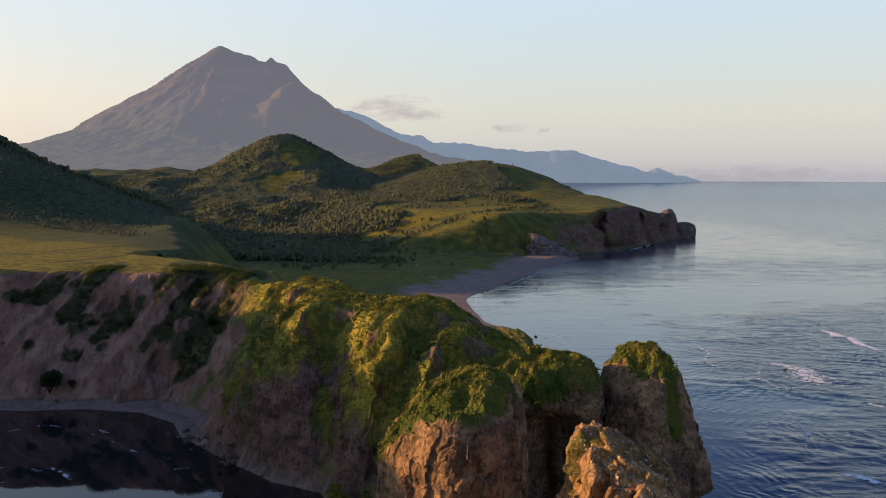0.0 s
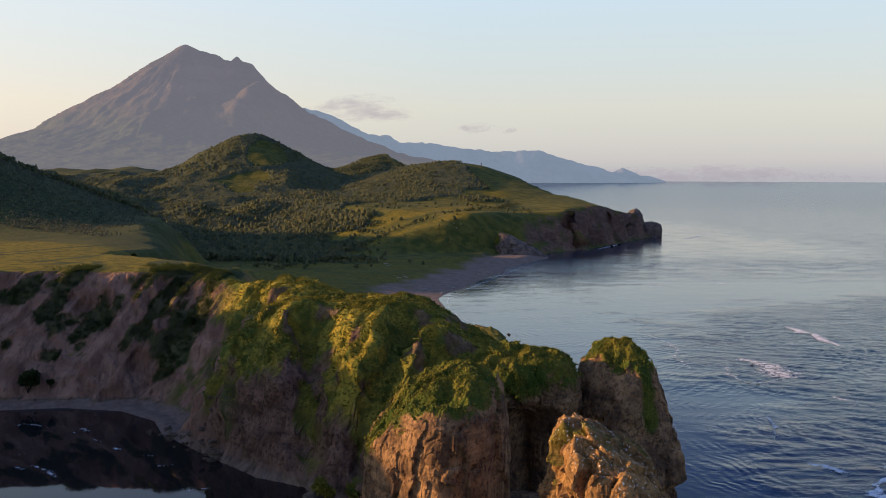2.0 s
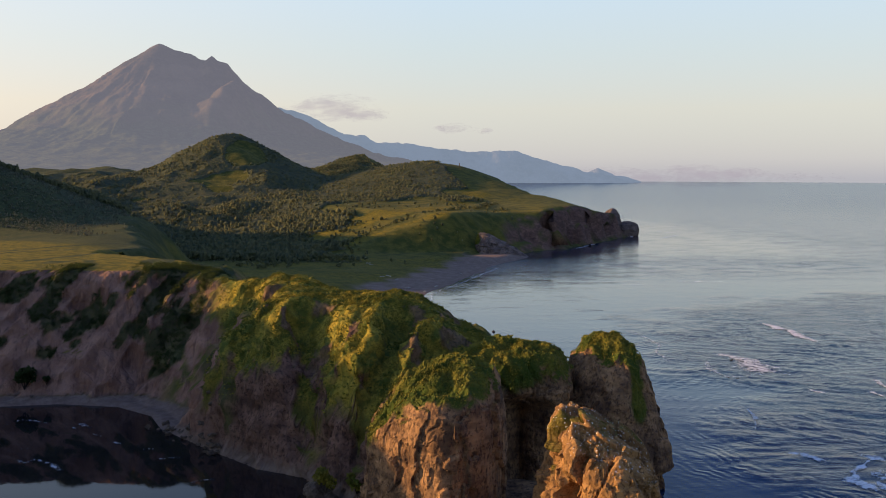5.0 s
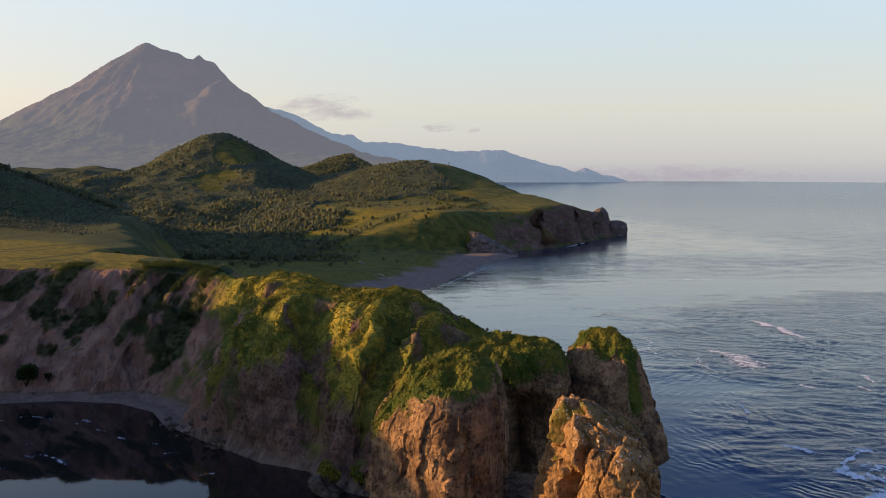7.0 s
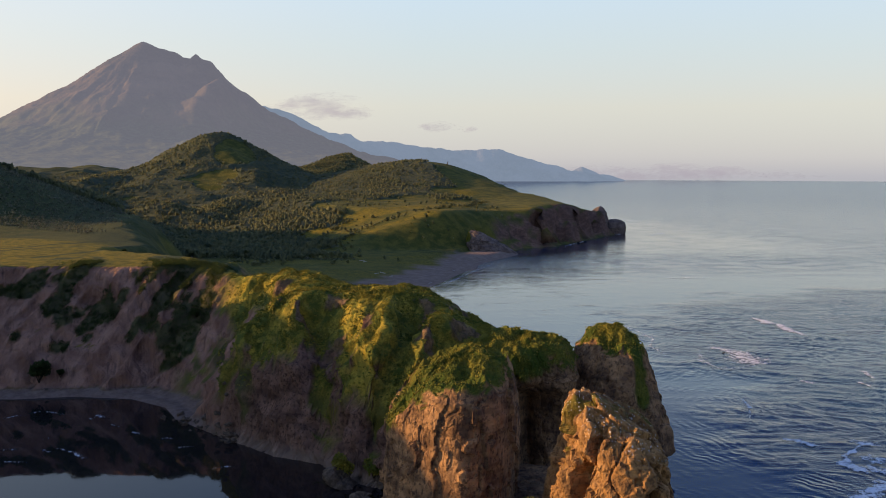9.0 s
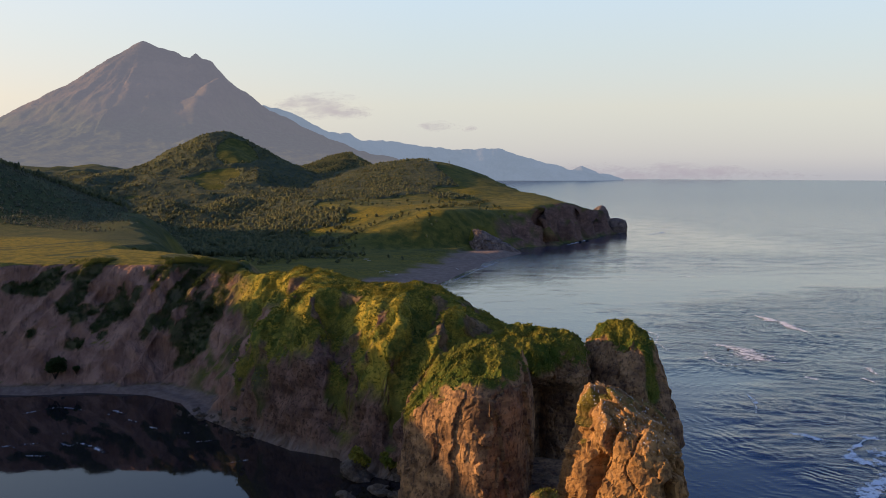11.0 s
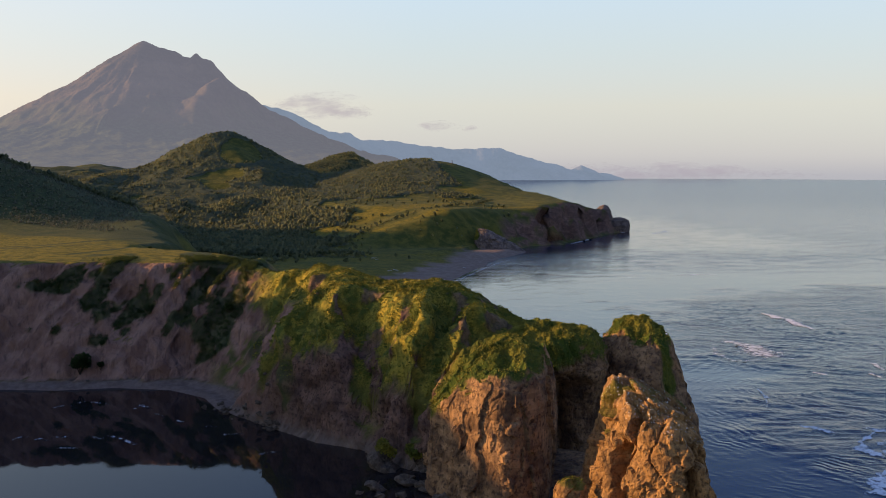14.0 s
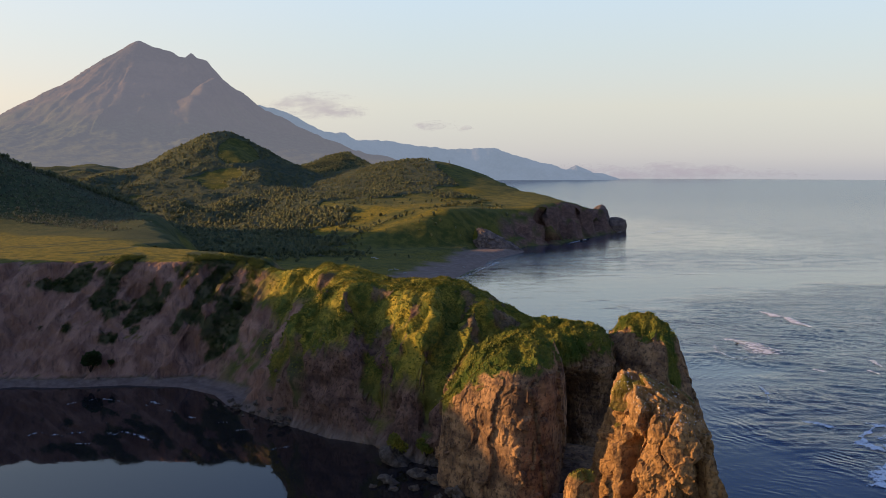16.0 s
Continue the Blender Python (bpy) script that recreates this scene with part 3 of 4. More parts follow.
    sand = np.maximum(sand, smooth(2.2, 1.2, h) * (y < 330))
    leafy = cliff_cover(x, y, h) * (y < 300) * (1 - slide)
    bare = bare * (1 - 0.85 * smooth(0.3, 0.7, leafy))
    soil = np.maximum(np.maximum(smooth(-40, -58, x) * (y < 330), slide), 0.15 * smooth(650, 700, y))
    scrub = np.maximum(np.maximum(leafy, patches * smooth(0.6, 1.0, slope) * smooth(21, 13, h)), forest_cover(x, y))
    # darker past the golden field: shade on the far slope put in as scrub
    scrub = np.maximum(scrub, 0.72 * smooth(-5, 9, y - field_edge(x) + fbm(x, y, 20, 2, 79) * 6) * smooth(-60, -95, x) * smooth(600, 560, y) * smooth(18, 26, h))
    for rut in RUTS:
        scrub = np.maximum(scrub, smooth(2.6, 0.9, line_distance(x, y, rut) + fbm(x, y, 3, 2, 29) * 0.5))
    dry_sunlit = smooth(10, -8, y - field_edge(x) + fbm(x, y, 20, 2, 79) * 6) * (1 - 0.3 * smooth(-66, -52, x)) * smooth(0.9, 0.5, slope)
    dry_sunlit = dry_sunlit * (1 - spur * smooth(17, 11, h)) * (1 - 0.8 * smooth(0, 8, signed_distance(x, y, HOLLOW)))
    # sunlit streaks on the valley meadow, painted in with the golden grass colour
    dry_sunlit = np.maximum(dry_sunlit, (0.35 + 0.5 * smooth(-0.2, 0.4, fbm(x, y * 2, 40, 3, 68))) * smooth(380, 420, y) * smooth(660, 610, y) * smooth(9, 6, h))
    for strip, half in GOLD:
        dry_sunlit = np.maximum(dry_sunlit, smooth(half + 4, half - 4, line_distance(x, y, strip) + fbm(x, y, 20, 3, 30) * 6))
    verts = np.stack([px, py, pz], -1).reshape(-1, 3)
    TURF_PLACES["spur"] = verts[((spur > 0.6) & (bare < 0.35) & (h > 6) & (y < 262) & (x < 16)).ravel()]
    me = mesh_from("ground", verts, grid_faces(len(ys), len(xs)), GROUND, True, {"bare": bare, "sand": sand, "soil": soil, "scrub": scrub, "dry_sunlit": dry_sunlit, "lush": spur * smooth(-62, -54, x) * smooth(11, 17, h)})
    ob = new("ground", me)
    return tagged(ob, "grassy coastal upland with earth cliffs, beach and valley", "ground", kind="structure")


def field_edge(x):
    """Where the golden field ends, northwards."""
    return 368 + 0.55 * np.clip(-95 - x, 0, 110)


def forest_cover(x, y):
    """Where the woods stand, 0 to 1."""
    patch = smooth(-0.5, -0.2, fbm(x, y, 90, 4, 31) + 0.36)
    span = smooth(560, 640, y) * smooth(-5000, -4000, x) * smooth(25, 60, signed_distance(x, y, LAND))
    clearing = 1 - smooth(-62, -34, x + (y - 700) * 0.1 + fbm(x, y, 45, 3, 40) * 26) * smooth(980, 900, y)
    bald = 1 - bell(x, y, -178, 1185, 26, 50) * 1.5
    east = smooth(95, 40, x + fbm(x, y, 40, 2, 32) * 18)
    left = smooth(-120, -150, x + (y - 450) * 0.25 + fbm(x, y, 25, 3, 58) * 14) * smooth(26, 52, y - field_edge(x)) * smooth(700, 660, y)
    return smooth(0.2, 0.7, np.maximum(patch * span * clearing * np.clip(bald, 0, 1) * east, left))


ground = build_ground()


def build_sea():
    xs = steps((-4900, -200, 500, 30), (-200, 40, 6, 2), (40, 230, 0.9, 1.1), (230, 420, 1.6, 8), (420, 4900, 12, 420))
    ys = steps((-4900, 40, 500, 10), (40, 110, 6, 1.2), (110, 420, 0.9, 1.5), (420, 800, 1.8, 8), (800, 4900, 10, 300))
    x, y = np.meshgrid(xs, ys)
    r = np.hypot(x, y)
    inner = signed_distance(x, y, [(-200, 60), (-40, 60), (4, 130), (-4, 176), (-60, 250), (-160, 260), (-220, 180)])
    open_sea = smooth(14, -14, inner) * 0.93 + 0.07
    far = smooth(350, 2600, r)
    wx, wy = x + fbm(x, y, 40, 4, 66) * 22, y + fbm(x, y, 40, 4, 69) * 26
    shoal = signed_distance(wx, wy, [(66, 186), (76, 232), (88, 290), (108, 395), (180, 470), (330, 480), (330, 250), (180, 110), (95, 90), (78, 140)])
    ruffled = np.maximum(smooth(-16, 22, shoal), 0.55 * smooth(-0.1, 0.45, fbm(x * 0.35, y * 1.6, 90, 5, 70)) * smooth(330, 480, y))
    calm = smooth(20, -30, shoal) * smooth(640, 480, y) + 0.75 * smooth(640, 740, y) * smooth(1500, 1000, y) * smooth(420, 300, x)
    # short steep waves over the shoal, low ones round it
    turn = 0.35 * fbm(x, y, 70, 2, 75)
    u, v = x * np.cos(turn) + y * np.sin(turn), y * np.cos(turn) - x * np.sin(turn)
    waves = (0.55 - np.abs(fbm(u * 0.6, v, 6.0, 3, 76))) * 0.65 + fbm(u * 0.8, v, 2.8, 3, 77) * 0.42
    patch = 0.35 + 0.65 * smooth(-0.35, 0.35, fbm(x, y, 30, 3, 78))
    lift = waves * (smooth(-16, 22, shoal) * patch * 0.38 + 0.02) * smooth(-30, 45, x) * smooth(480, 330, y) * smooth(80, 120, y)
    z = 39.0 * np.clip((r - 1800) / 3100, 0, 1) ** 2 + lift
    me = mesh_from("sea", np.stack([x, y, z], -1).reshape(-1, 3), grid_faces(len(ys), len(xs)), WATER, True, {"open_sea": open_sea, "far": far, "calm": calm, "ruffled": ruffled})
    return tagged(new("sea", me), "calm blue-grey sea with low swell and a ruffled shoal", "sea", kind="structure")


sea = build_sea()


# ---- distant mountains ----
def build_volcano():
    xs, ys = np.linspace(-2600, 500, 380), np.linspace(2600, 4850, 220)
    x, y = np.meshgrid(xs, ys)
    still = smooth(60, 700, np.hypot(x + 996, y - 4300))
    wx, wy = x + fbm(x, y, 200, 4, 43) * (6 + 10 * still), y + fbm(x, y, 200, 4, 44) * (8 + 20 * still)
    fall_r, fall_z = (0, 25, 380, 624, 800, 1100, 1600, 2600), (0, 14, 236, 388, 446, 508, 566, 600)
    dx, dy = wx + 996, wy - 4300
    r, a = np.hypot(dx, dy), np.arctan2(dy, dx)
    cone = 638 - np.interp(r, fall_r, fall_z)
    carve = (np.abs(fbm(a * 300, r * 0.12, 62, 3, 41)) - 1.1) * 50 * smooth(30, 260, r) * smooth(1500, 500, r) * 0.26
    carve = carve + (np.abs(fbm(a * 1500, r * 0.25, 60, 4, 46)) - 0.8) * 24 * smooth(60, 300, r) * smooth(1600, 700, r) * 0.3
    crest = np.interp(wx, (-1500, -1080, -996, -930, -870, -830, -800, -772, -745, -705, -690, -640, -570, -441, -236, -81, 120, 500),
                      (0, 420, 638, 612, 596, 566, 562, 586, 560, 550, 532, 478, 424, 340, 240, 172, 110, 60))
    back = np.abs(wy - 4310)
    ridge = crest - 0.60 * back + (np.abs(fbm(wx, wy * 0.25, 90, 3, 42)) - 0.5) * 60 * smooth(20, 300, back)
    z = np.maximum(np.maximum(cone + carve, ridge), 30 + 0.02 * (y - 2600) )
    z = z - 190 * smooth(80, 380, x)
    spur = 110 * bell(x, y, -640, 3900, 70, 420, -0.25) * smooth(3600, 3950, y) * smooth(4250, 4000, y)
    z = z + spur + fbm(x, y, 60, 4, 45) * 6
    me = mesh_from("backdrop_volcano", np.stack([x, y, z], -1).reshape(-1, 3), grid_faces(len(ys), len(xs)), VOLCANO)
    return tagged(new("backdrop_volcano", me), "hazy grey-brown volcano with gullied flanks", "volcano", kind="structure")


volcano = build_volcano()


def build_range(name, left, right, depth, profile, seed, label):
    """A far ridge: its crest follows a few heights from left to right."""
    xs, ys = np.linspace(left, right, 260), np.linspace(depth - 160, depth + 60, 24)
    x, y = np.meshgrid(xs, ys)
    crest = np.interp((x - left) / (right - left), *zip(*profile))
    crest = crest + fbm(x, y * 0.3, 70, 4, seed) * 9 * smooth(0, 40, crest)
    side = np.clip(1 - np.abs(y - depth) / np.where(y < depth, 160, 60), 0, 1) ** 0.8
    z = 20 + crest * side - np.abs(fbm(x, y, 40, 3, seed + 3)) * 8 * (1 - side)
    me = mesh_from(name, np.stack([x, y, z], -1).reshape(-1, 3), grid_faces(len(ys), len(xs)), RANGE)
    return tagged(new(name, me), label, "mountains", kind="structure")


build_range("backdrop_range", -640, 160, 4520,
            [(0, 420), (0.16, 372), (0.26, 352), (0.36, 324), (0.45, 280), (0.52, 252), (0.6, 230), (0.67, 236), (0.74, 204), (0.83, 174), (0.92, 130), (1, 60)],
            55, "blue hazy mountain ridge behind the volcano")
build_range("backdrop_range", -400, 1250, 4620,
            [(0, 280), (0.12, 245), (0.22, 205), (0.34, 196), (0.42, 178), (0.50, 162), (0.56, 172), (0.62, 165), (0.70, 130), (0.78, 96), (0.84, 70), (0.87, 86), (0.92, 58), (1, 18)],
            51, "blue hazy mountain range across the water")


# ---- rock towers ----


def build_tower(name, centre, outline, profile, top, material, label, category, turf_from, lean=(0, 0), tilt=(0, 0), seed=0, rough=1.0, guano=0.0, drape=None, blend=(1.3, 0.9, 0.25, 0.3, 0.2, 1.0), around=260, rows=150, rounding=6, fall=None, cave=None):
    """A crag: an outline of (angle, radius), a side profile of (share of radius, share of height), closed over the top."""
    angles = np.linspace(0, 2 * np.pi, around, endpoint=False)
    known = sorted(outline)
    ka = np.radians([known[-1][0] - 360] + [k[0] for k in known] + [known[0][0] + 360])
    kr = np.array([known[-1][1]] + [k[1] for k in known] + [known[0][1]], float)
    radius = np.interp(angles, ka, kr)
    for _ in range(rounding):
        radius = (np.roll(radius, 3) + radius + np.roll(radius, -3)) / 3
    share = np.array([p[0] for p in profile], float)
    height = np.array([p[1] for p in profile], float)
    run = np.concatenate([[0], np.cumsum(np.hypot(np.diff(share) * radius.mean(), np.diff(height) * top))])
    u = np.linspace(0, run[-1], rows)
    s, hz = np.interp(u, run, share)[:, None], np.interp(u, run, height)[:, None] * top
    if cave:
        turned = (angles[None] - radians(cave[0]) + np.pi) % (2 * np.pi) - np.pi
        s = s * (1 - cave[3] * np.exp(-(turned / radians(cave[1])) ** 2) * smooth(cave[2], cave[2] - 0.2, hz / top))
    x = s * radius[None] * np.cos(angles)[None]
    y = s * radius[None] * np.sin(angles)[None]
    lift = np.clip(hz / top, 0, 1)
    z = hz + (tilt[0] * x + tilt[1] * y) * lift ** 3
    x, y = x + lean[0] * lift, y + lean[1] * lift
    pts = np.stack([centre[0] + x, centre[1] + y, z], -1)
    if fall:
        pts[..., 2] = soft_min(pts[..., 2], fall[1] + fall[2] * (pts[..., 0] - fall[0]), 2.5)
    ridge = np.zeros(z.shape)
    for i in range(pts.shape[0]):
        for j in range(around):
            p = Vector(pts[i, j])
            warp = noise.noise(p / 3.5) * 0.5
            big = noise.noise(Vector((p.x / 7, p.y / 7, p.z / 20 + seed)))
            near, cells = noise.voronoi(Vector((p.x / 4.0 + warp, p.y / 4.0 - warp, p.z / 22 + seed)))
            slab = noise.cell(cells[0] * 7.3)
            near2, cells2 = noise.voronoi(Vector((p.x / 1.7 - warp, p.y / 1.7 + warp, p.z / 3.4 - seed)))
            chip = noise.cell(cells2[0] * 5.1)
            fine = noise.fractal(p / 1.4 + Vector((seed, 0, 0)), 0.8, 2.1, 4)
            bed = noise.noise(Vector((p.x / 9, p.y / 9, p.z / 0.9 + 3 * seed)))
            crack = max(0.0, 0.16 - (near[1] - near[0])) * 7
            crags = noise.ridged_multi_fractal(Vector((p.x / 6.5 + seed, p.y / 6.5, p.z / 15)), 0.85, 2.2, 6, 1.0, 2.0) - 1.0
            ridge[i, j] = blend[0] * big + blend[1] * (slab - 0.5) - crack * blend[2] + blend[3] * (chip - 0.5) + blend[4] * fine + blend[5] * crags + bed * 0.2
    flank = np.clip(s * 1.6, 0, 1)
    side = smooth(0.99, 0.75, height[-1] * 0 + lift)
    push = ridge * rough * (0.35 + 0.65 * side)
    pts[..., 0] += push * flank * np.cos(angles)[None]
    pts[..., 1] += push * flank * np.sin(angles)[None]
    pts[..., 2] += np.where(lift > 0.75, ridge * 0.45 * rough * smooth(0.75, 1, lift), 0)
    pts[..., 2] += (0.55 - np.abs(fbm(pts[..., 0], pts[..., 1], 4.5, 3, 74 + seed)) * 1.9) * smooth(turf_from, turf_from + 0.12, lift) * (turf_from < 0.9)
    dz, dr = np.gradient(pts[..., 2], axis=0), np.hypot(np.gradient(pts[..., 0], axis=0), np.gradient(pts[..., 1], axis=0))
    level = dr / (np.abs(dz) + dr + 1e-6)
    patch = fbm(pts[..., 0] + pts[..., 2] * 0.5, pts[..., 1] + pts[..., 2] * 0.3, 5, 4, 61 + seed)
    turf = smooth(0.35, 0.75, level + patch * 0.35 + smooth(turf_from, turf_from + 0.2, lift) - 0.45) * smooth(turf_from - 0.25, turf_from, lift)
    if drape:
        turn = (angles[None] - radians(drape[0]) + np.pi) % (2 * np.pi) - np.pi
        hang = np.exp(-(turn / radians(drape[1])) ** 2) * smooth(drape[2], drape[2] + 0.25, lift) + patch * 0.35
        turf = np.maximum(turf, smooth(0.4, 0.7, hang) * (lift > 0.02))
    white = guano * smooth(0.76, 0.95, lift) * np.ones(level.shape)
    me = mesh_from(name, pts.reshape(-1, 3), grid_faces(rows, around, True), material, False, {"turf": turf, "guano": white})
    tops = pts[(turf > 0.55) & (pts[..., 2] > 3) & (lift + 0 * turf > 0.74)]
    TURF_PLACES[name, seed] = tops
    return tagged(new(name, me), label, category)


WALL = [(1.04, -0.15), (1.02, 0.05), (1.0, 0.3), (0.97, 0.7), (0.92, 0.84), (0.8, 0.94), (0.5, 1.0), (0.0, 1.02)]
BLUFF_SIDE = [(1.03, -0.15), (1.02, 0.05), (1.0, 0.3), (0.985, 0.72), (0.95, 0.86), (0.82, 0.95), (0.5, 1.0), (0.0, 1.03)]
bluff = build_tower("headland_bluff", (2.2, 149), [(45, 13), (90, 16), (130, 14), (166, 13), (180, 13.6), (205, 12.4), (230, 12.2), (244, 12.8), (257, 14.4), (268, 16.6), (284, 15.2), (308, 13.6), (330, 11.5), (349, 11)], BLUFF_SIDE, 27.0,
                    BLUFF, "orange-brown cliff bluff topped with rough grass", "cliff", 0.82, tilt=(0.26, 0.06), seed=1, drape=(184, 22, 0.40), rounding=2, fall=(-2.5, 25.5, 1.15), rough=0.5, blend=(0.9, 1.3, 0.25, 0.35, 0.22, 0.10))
wall = build_tower("cliff_wall", (20, 176), [(0, 11), (60, 12), (120, 16), (180, 15), (220, 13), (270, 10), (320, 12)],
                   [(0.86, -0.15), (0.86, 0.1), (0.88, 0.32), (0.92, 0.48), (0.97, 0.6), (0.97, 0.72), (0.92, 0.84), (0.8, 0.94), (0.5, 1.0), (0.0, 1.02)], 26.5,
                   BLUFF, "dark rock wall of the headland with a turf crest", "cliff", 0.70, seed=2, drape=(250, 60, 0.62), cave=(258, 34, 0.72, 0.75))
grassy_stack = build_tower("rock_pillar", (40, 175), [(0, 8), (60, 11), (110, 14), (180, 8.5), (230, 10), (270, 13), (305, 13), (330, 9)],
                           [(0.92, -0.15), (0.92, 0.09), (1.09, 0.15), (1.05, 0.3), (1.0, 0.42), (0.9, 0.64), (0.75, 0.85), (0.55, 0.95), (0.3, 1.0), (0.0, 1.02)], 27.5,
                           BLUFF, "dark brown sea stack capped with green turf", "sea stack", 0.8, lean=(-2.0, 4.0), seed=3, rough=0.7, drape=(285, 10, 0.35))
build_tower("rock_pillar", (25.8, 122), [(29, 6), (70, 9), (105, 14), (119, 16), (140, 12), (180, 9), (209, 9), (250, 11), (285, 12), (299, 12), (320, 8.5), (350, 6.5)],
                         [(1.3, -0.15), (1.15, 0.1), (1.04, 0.35), (0.95, 0.62), (0.86, 0.86), (0.72, 0.95), (0.45, 1.0), (0.0, 1.01)], 24.0,
                         PALE, "ochre sea stack speckled white with bird droppings", "sea stack", 0.97, tilt=(-0.46, 0.17), seed=4, guano=1.0, drape=(165, 14, 0.3), blend=(0.8, 1.9, 0.8, 0.55, 0.28, 0.25))
mossy_rock = build_tower("rock_pillar", (11.5, 124), [(0, 3), (90, 3.2), (180, 2.8), (270, 3.4)], WALL, 9.5,
                         PALE, "small brown rock pinnacle with a mossy top", "sea stack", 0.85, seed=5, rough=0.35, around=90, rows=60)
build_tower("headland_rock", (226, 950), [(0, 9), (90, 12), (180, 14), (270, 9)],
                        [(1.2, -0.15), (1.08, 0.2), (0.92, 0.55), (0.72, 0.8), (0.4, 0.95), (0.0, 1.02)], 28,
                        FAR_ROCK, "dark rock knob at the end of the far headland", "rock", 1.2, seed=6, rough=0.6, around=90, rows=60)
build_tower("headland_rock", (74, 698), [(0, 27), (45, 24), (90, 18), (140, 15), (180, 12), (230, 13), (270, 15), (320, 20)],
                         [(1.1, -0.15), (1.0, 0.08), (0.82, 0.35), (0.58, 0.55), (0.42, 0.72), (0.22, 0.92), (0.0, 1.0)], 19,
                         FAR_ROCK, "pointed brown crag at the end of the beach", "rock", 0.9, lean=(-9.0, 2.0), seed=8, rough=1.3, around=110, rows=70, drape=(150, 60, 0.3))
build_tower("headland_rock", (242, 951), [(0, 11), (90, 14), (180, 14), (270, 11)],
                        [(0.9, -0.15), (1.0, 0.1), (1.05, 0.45), (0.85, 0.8), (0.5, 0.97), (0.0, 1.02)], 15,
                        FAR_ROCK, "low dark rock standing off the far headland", "rock", 1.2, seed=7, rough=0.6, around=90, rows=60)


build_tower("headland_rock", (17.5, 152), [(0, 9), (60, 16), (90, 20), (120, 14), (180, 8), (240, 9), (300, 9)],
                         [(1.1, -0.3), (1.0, 0.2), (0.9, 0.7), (0.6, 0.95), (0.0, 1.02)], 3.0,
                         BLUFF, "low dark rock shelf between bluff and stack", "rock", 1.2, seed=9, rough=0.8, around=90, rows=50)


# ---- woods and scrub ----
def leaf_cards(rng, centres, size):
    """Small four-sided leaf clumps, turned at random."""
    n = len(centres)
    a = rng.normal(size=(n, 3))
    a /= np.linalg.norm(a, axis=1, keepdims=True)
    b = np.cross(a, rng.normal(size=(n, 3)))
    b /= np.linalg.norm(b, axis=1, keepdims=True)
    s = (size * rng.uniform(0.6, 1.3, n))[:, None]
    v = np.stack([centres - a * s, centres - b * s * 0.7, centres + a * s, centres + b * s * 0.7], 1)
    return v.reshape(-1, 3), np.arange(4 * n).reshape(-1, 4)


def tree_shape(rng, kind, cards=20, size=0.12):
    """Verts and faces of one tree a metre high: trunk, limbs and a crown of leaf clumps."""
    verts, faces = [], []

    def limb(a, b, ra, rb):
        k = sum(len(v) for v in verts)
        t = np.linspace(0, 2 * np.pi, 4, endpoint=False)
        ring = np.stack([np.cos(t), np.sin(t), 0 * t], -1)
        verts.append(np.concatenate([a + ring * ra, b + ring * rb]))
        faces.append(np.array([[k + i, k + (i + 1) % 4, k + 4 + (i + 1) % 4, k + 4 + i] for i in range(4)]))

    def crown(centres, size):
        k = sum(len(v) for v in verts)
        v, f = leaf_cards(rng, centres, size)
        verts.append(v)
        faces.append(f + k)

    def lump(centre, wide, tall):
        k = sum(len(v) for v in verts)
        t = np.linspace(0, 2 * np.pi, 5, endpoint=False) + rng.uniform(0, 1)
        rings = []
        for r, h in ((0.45, -0.5), (0.55, 0.0), (0.25, 0.48)):
            rr = r * wide * rng.uniform(0.55, 1.35, 5)
            rings.append(np.stack([rr * np.cos(t), rr * np.sin(t), tall * (h + rng.uniform(-0.16, 0.16, 5))], -1) + centre)
        verts.append(np.concatenate(rings))
        faces.append(np.concatenate([grid_faces(3, 5, True), [[10, 11, 12, 13], [10, 13, 14, 14]]])[:-1] + k)

    if cards > 10:
        limb(np.array([0, 0, -0.1]), np.array([0.02, 0, 0.75]), 0.03, 0.012)
    if kind == "fir":
        h = rng.uniform(0.12, 1, cards) ** 1.1
        t = rng.uniform(0, 2 * np.pi, cards)
        r = (1.02 - h) * 0.27 * np.sqrt(rng.uniform(0.3, 1, cards))
        crown(np.stack([r * np.cos(t), r * np.sin(t), h], -1), size)
        lump(np.array([0, 0, 0.5]), 0.4, 0.75)
    else:
        blobs = rng.uniform([-0.2, -0.2, 0.36], [0.2, 0.2, 0.86], (4, 3))
        for b in blobs[:1 if cards < 10 else 3]:
            lump(b * [0.5, 0.5, 0.95] if cards < 10 else b, 0.72 if cards < 10 else 0.46, 0.58 if cards < 10 else 0.4)
        for b in blobs[:0 if cards < 10 else 2]:
            limb(np.array([0.01, 0, 0.35]), b, 0.014, 0.005)
        pick = blobs[rng.integers(0, 4, cards)]
        way = rng.normal(size=(cards, 3))
        way /= np.linalg.norm(way, axis=1, keepdims=True)
        crown(pick + way * np.array([0.2, 0.2, 0.17]) * rng.uniform(0.4, 1.05, (cards, 1)), size)
    return np.concatenate(verts), np.concatenate(faces)


def scatter(name, shapes, places, heights, widths, material, label, category, rng, rounded=False):
    """Many plants joined into one object."""
    verts, faces, count = [], [], 0
    pick = rng.integers(0, len(shapes), len(places))
    turn = rng.uniform(0, 2 * np.pi, len(places))
    for k, (v, f) in enumerate(shapes):
        mine = np.flatnonzero(pick == k)
        if not len(mine):
            continue
        c, s = np.cos(turn[mine])[:, None], np.sin(turn[mine])[:, None]
        w = widths[mine][:, None]
        px = (v[None, :, 0] * c - v[None, :, 1] * s) * w + places[mine, 0:1]
        py = (v[None, :, 0] * s + v[None, :, 1] * c) * w + places[mine, 1:2]
        pz = v[None, :, 2] * heights[mine][:, None] + places[mine, 2:3]
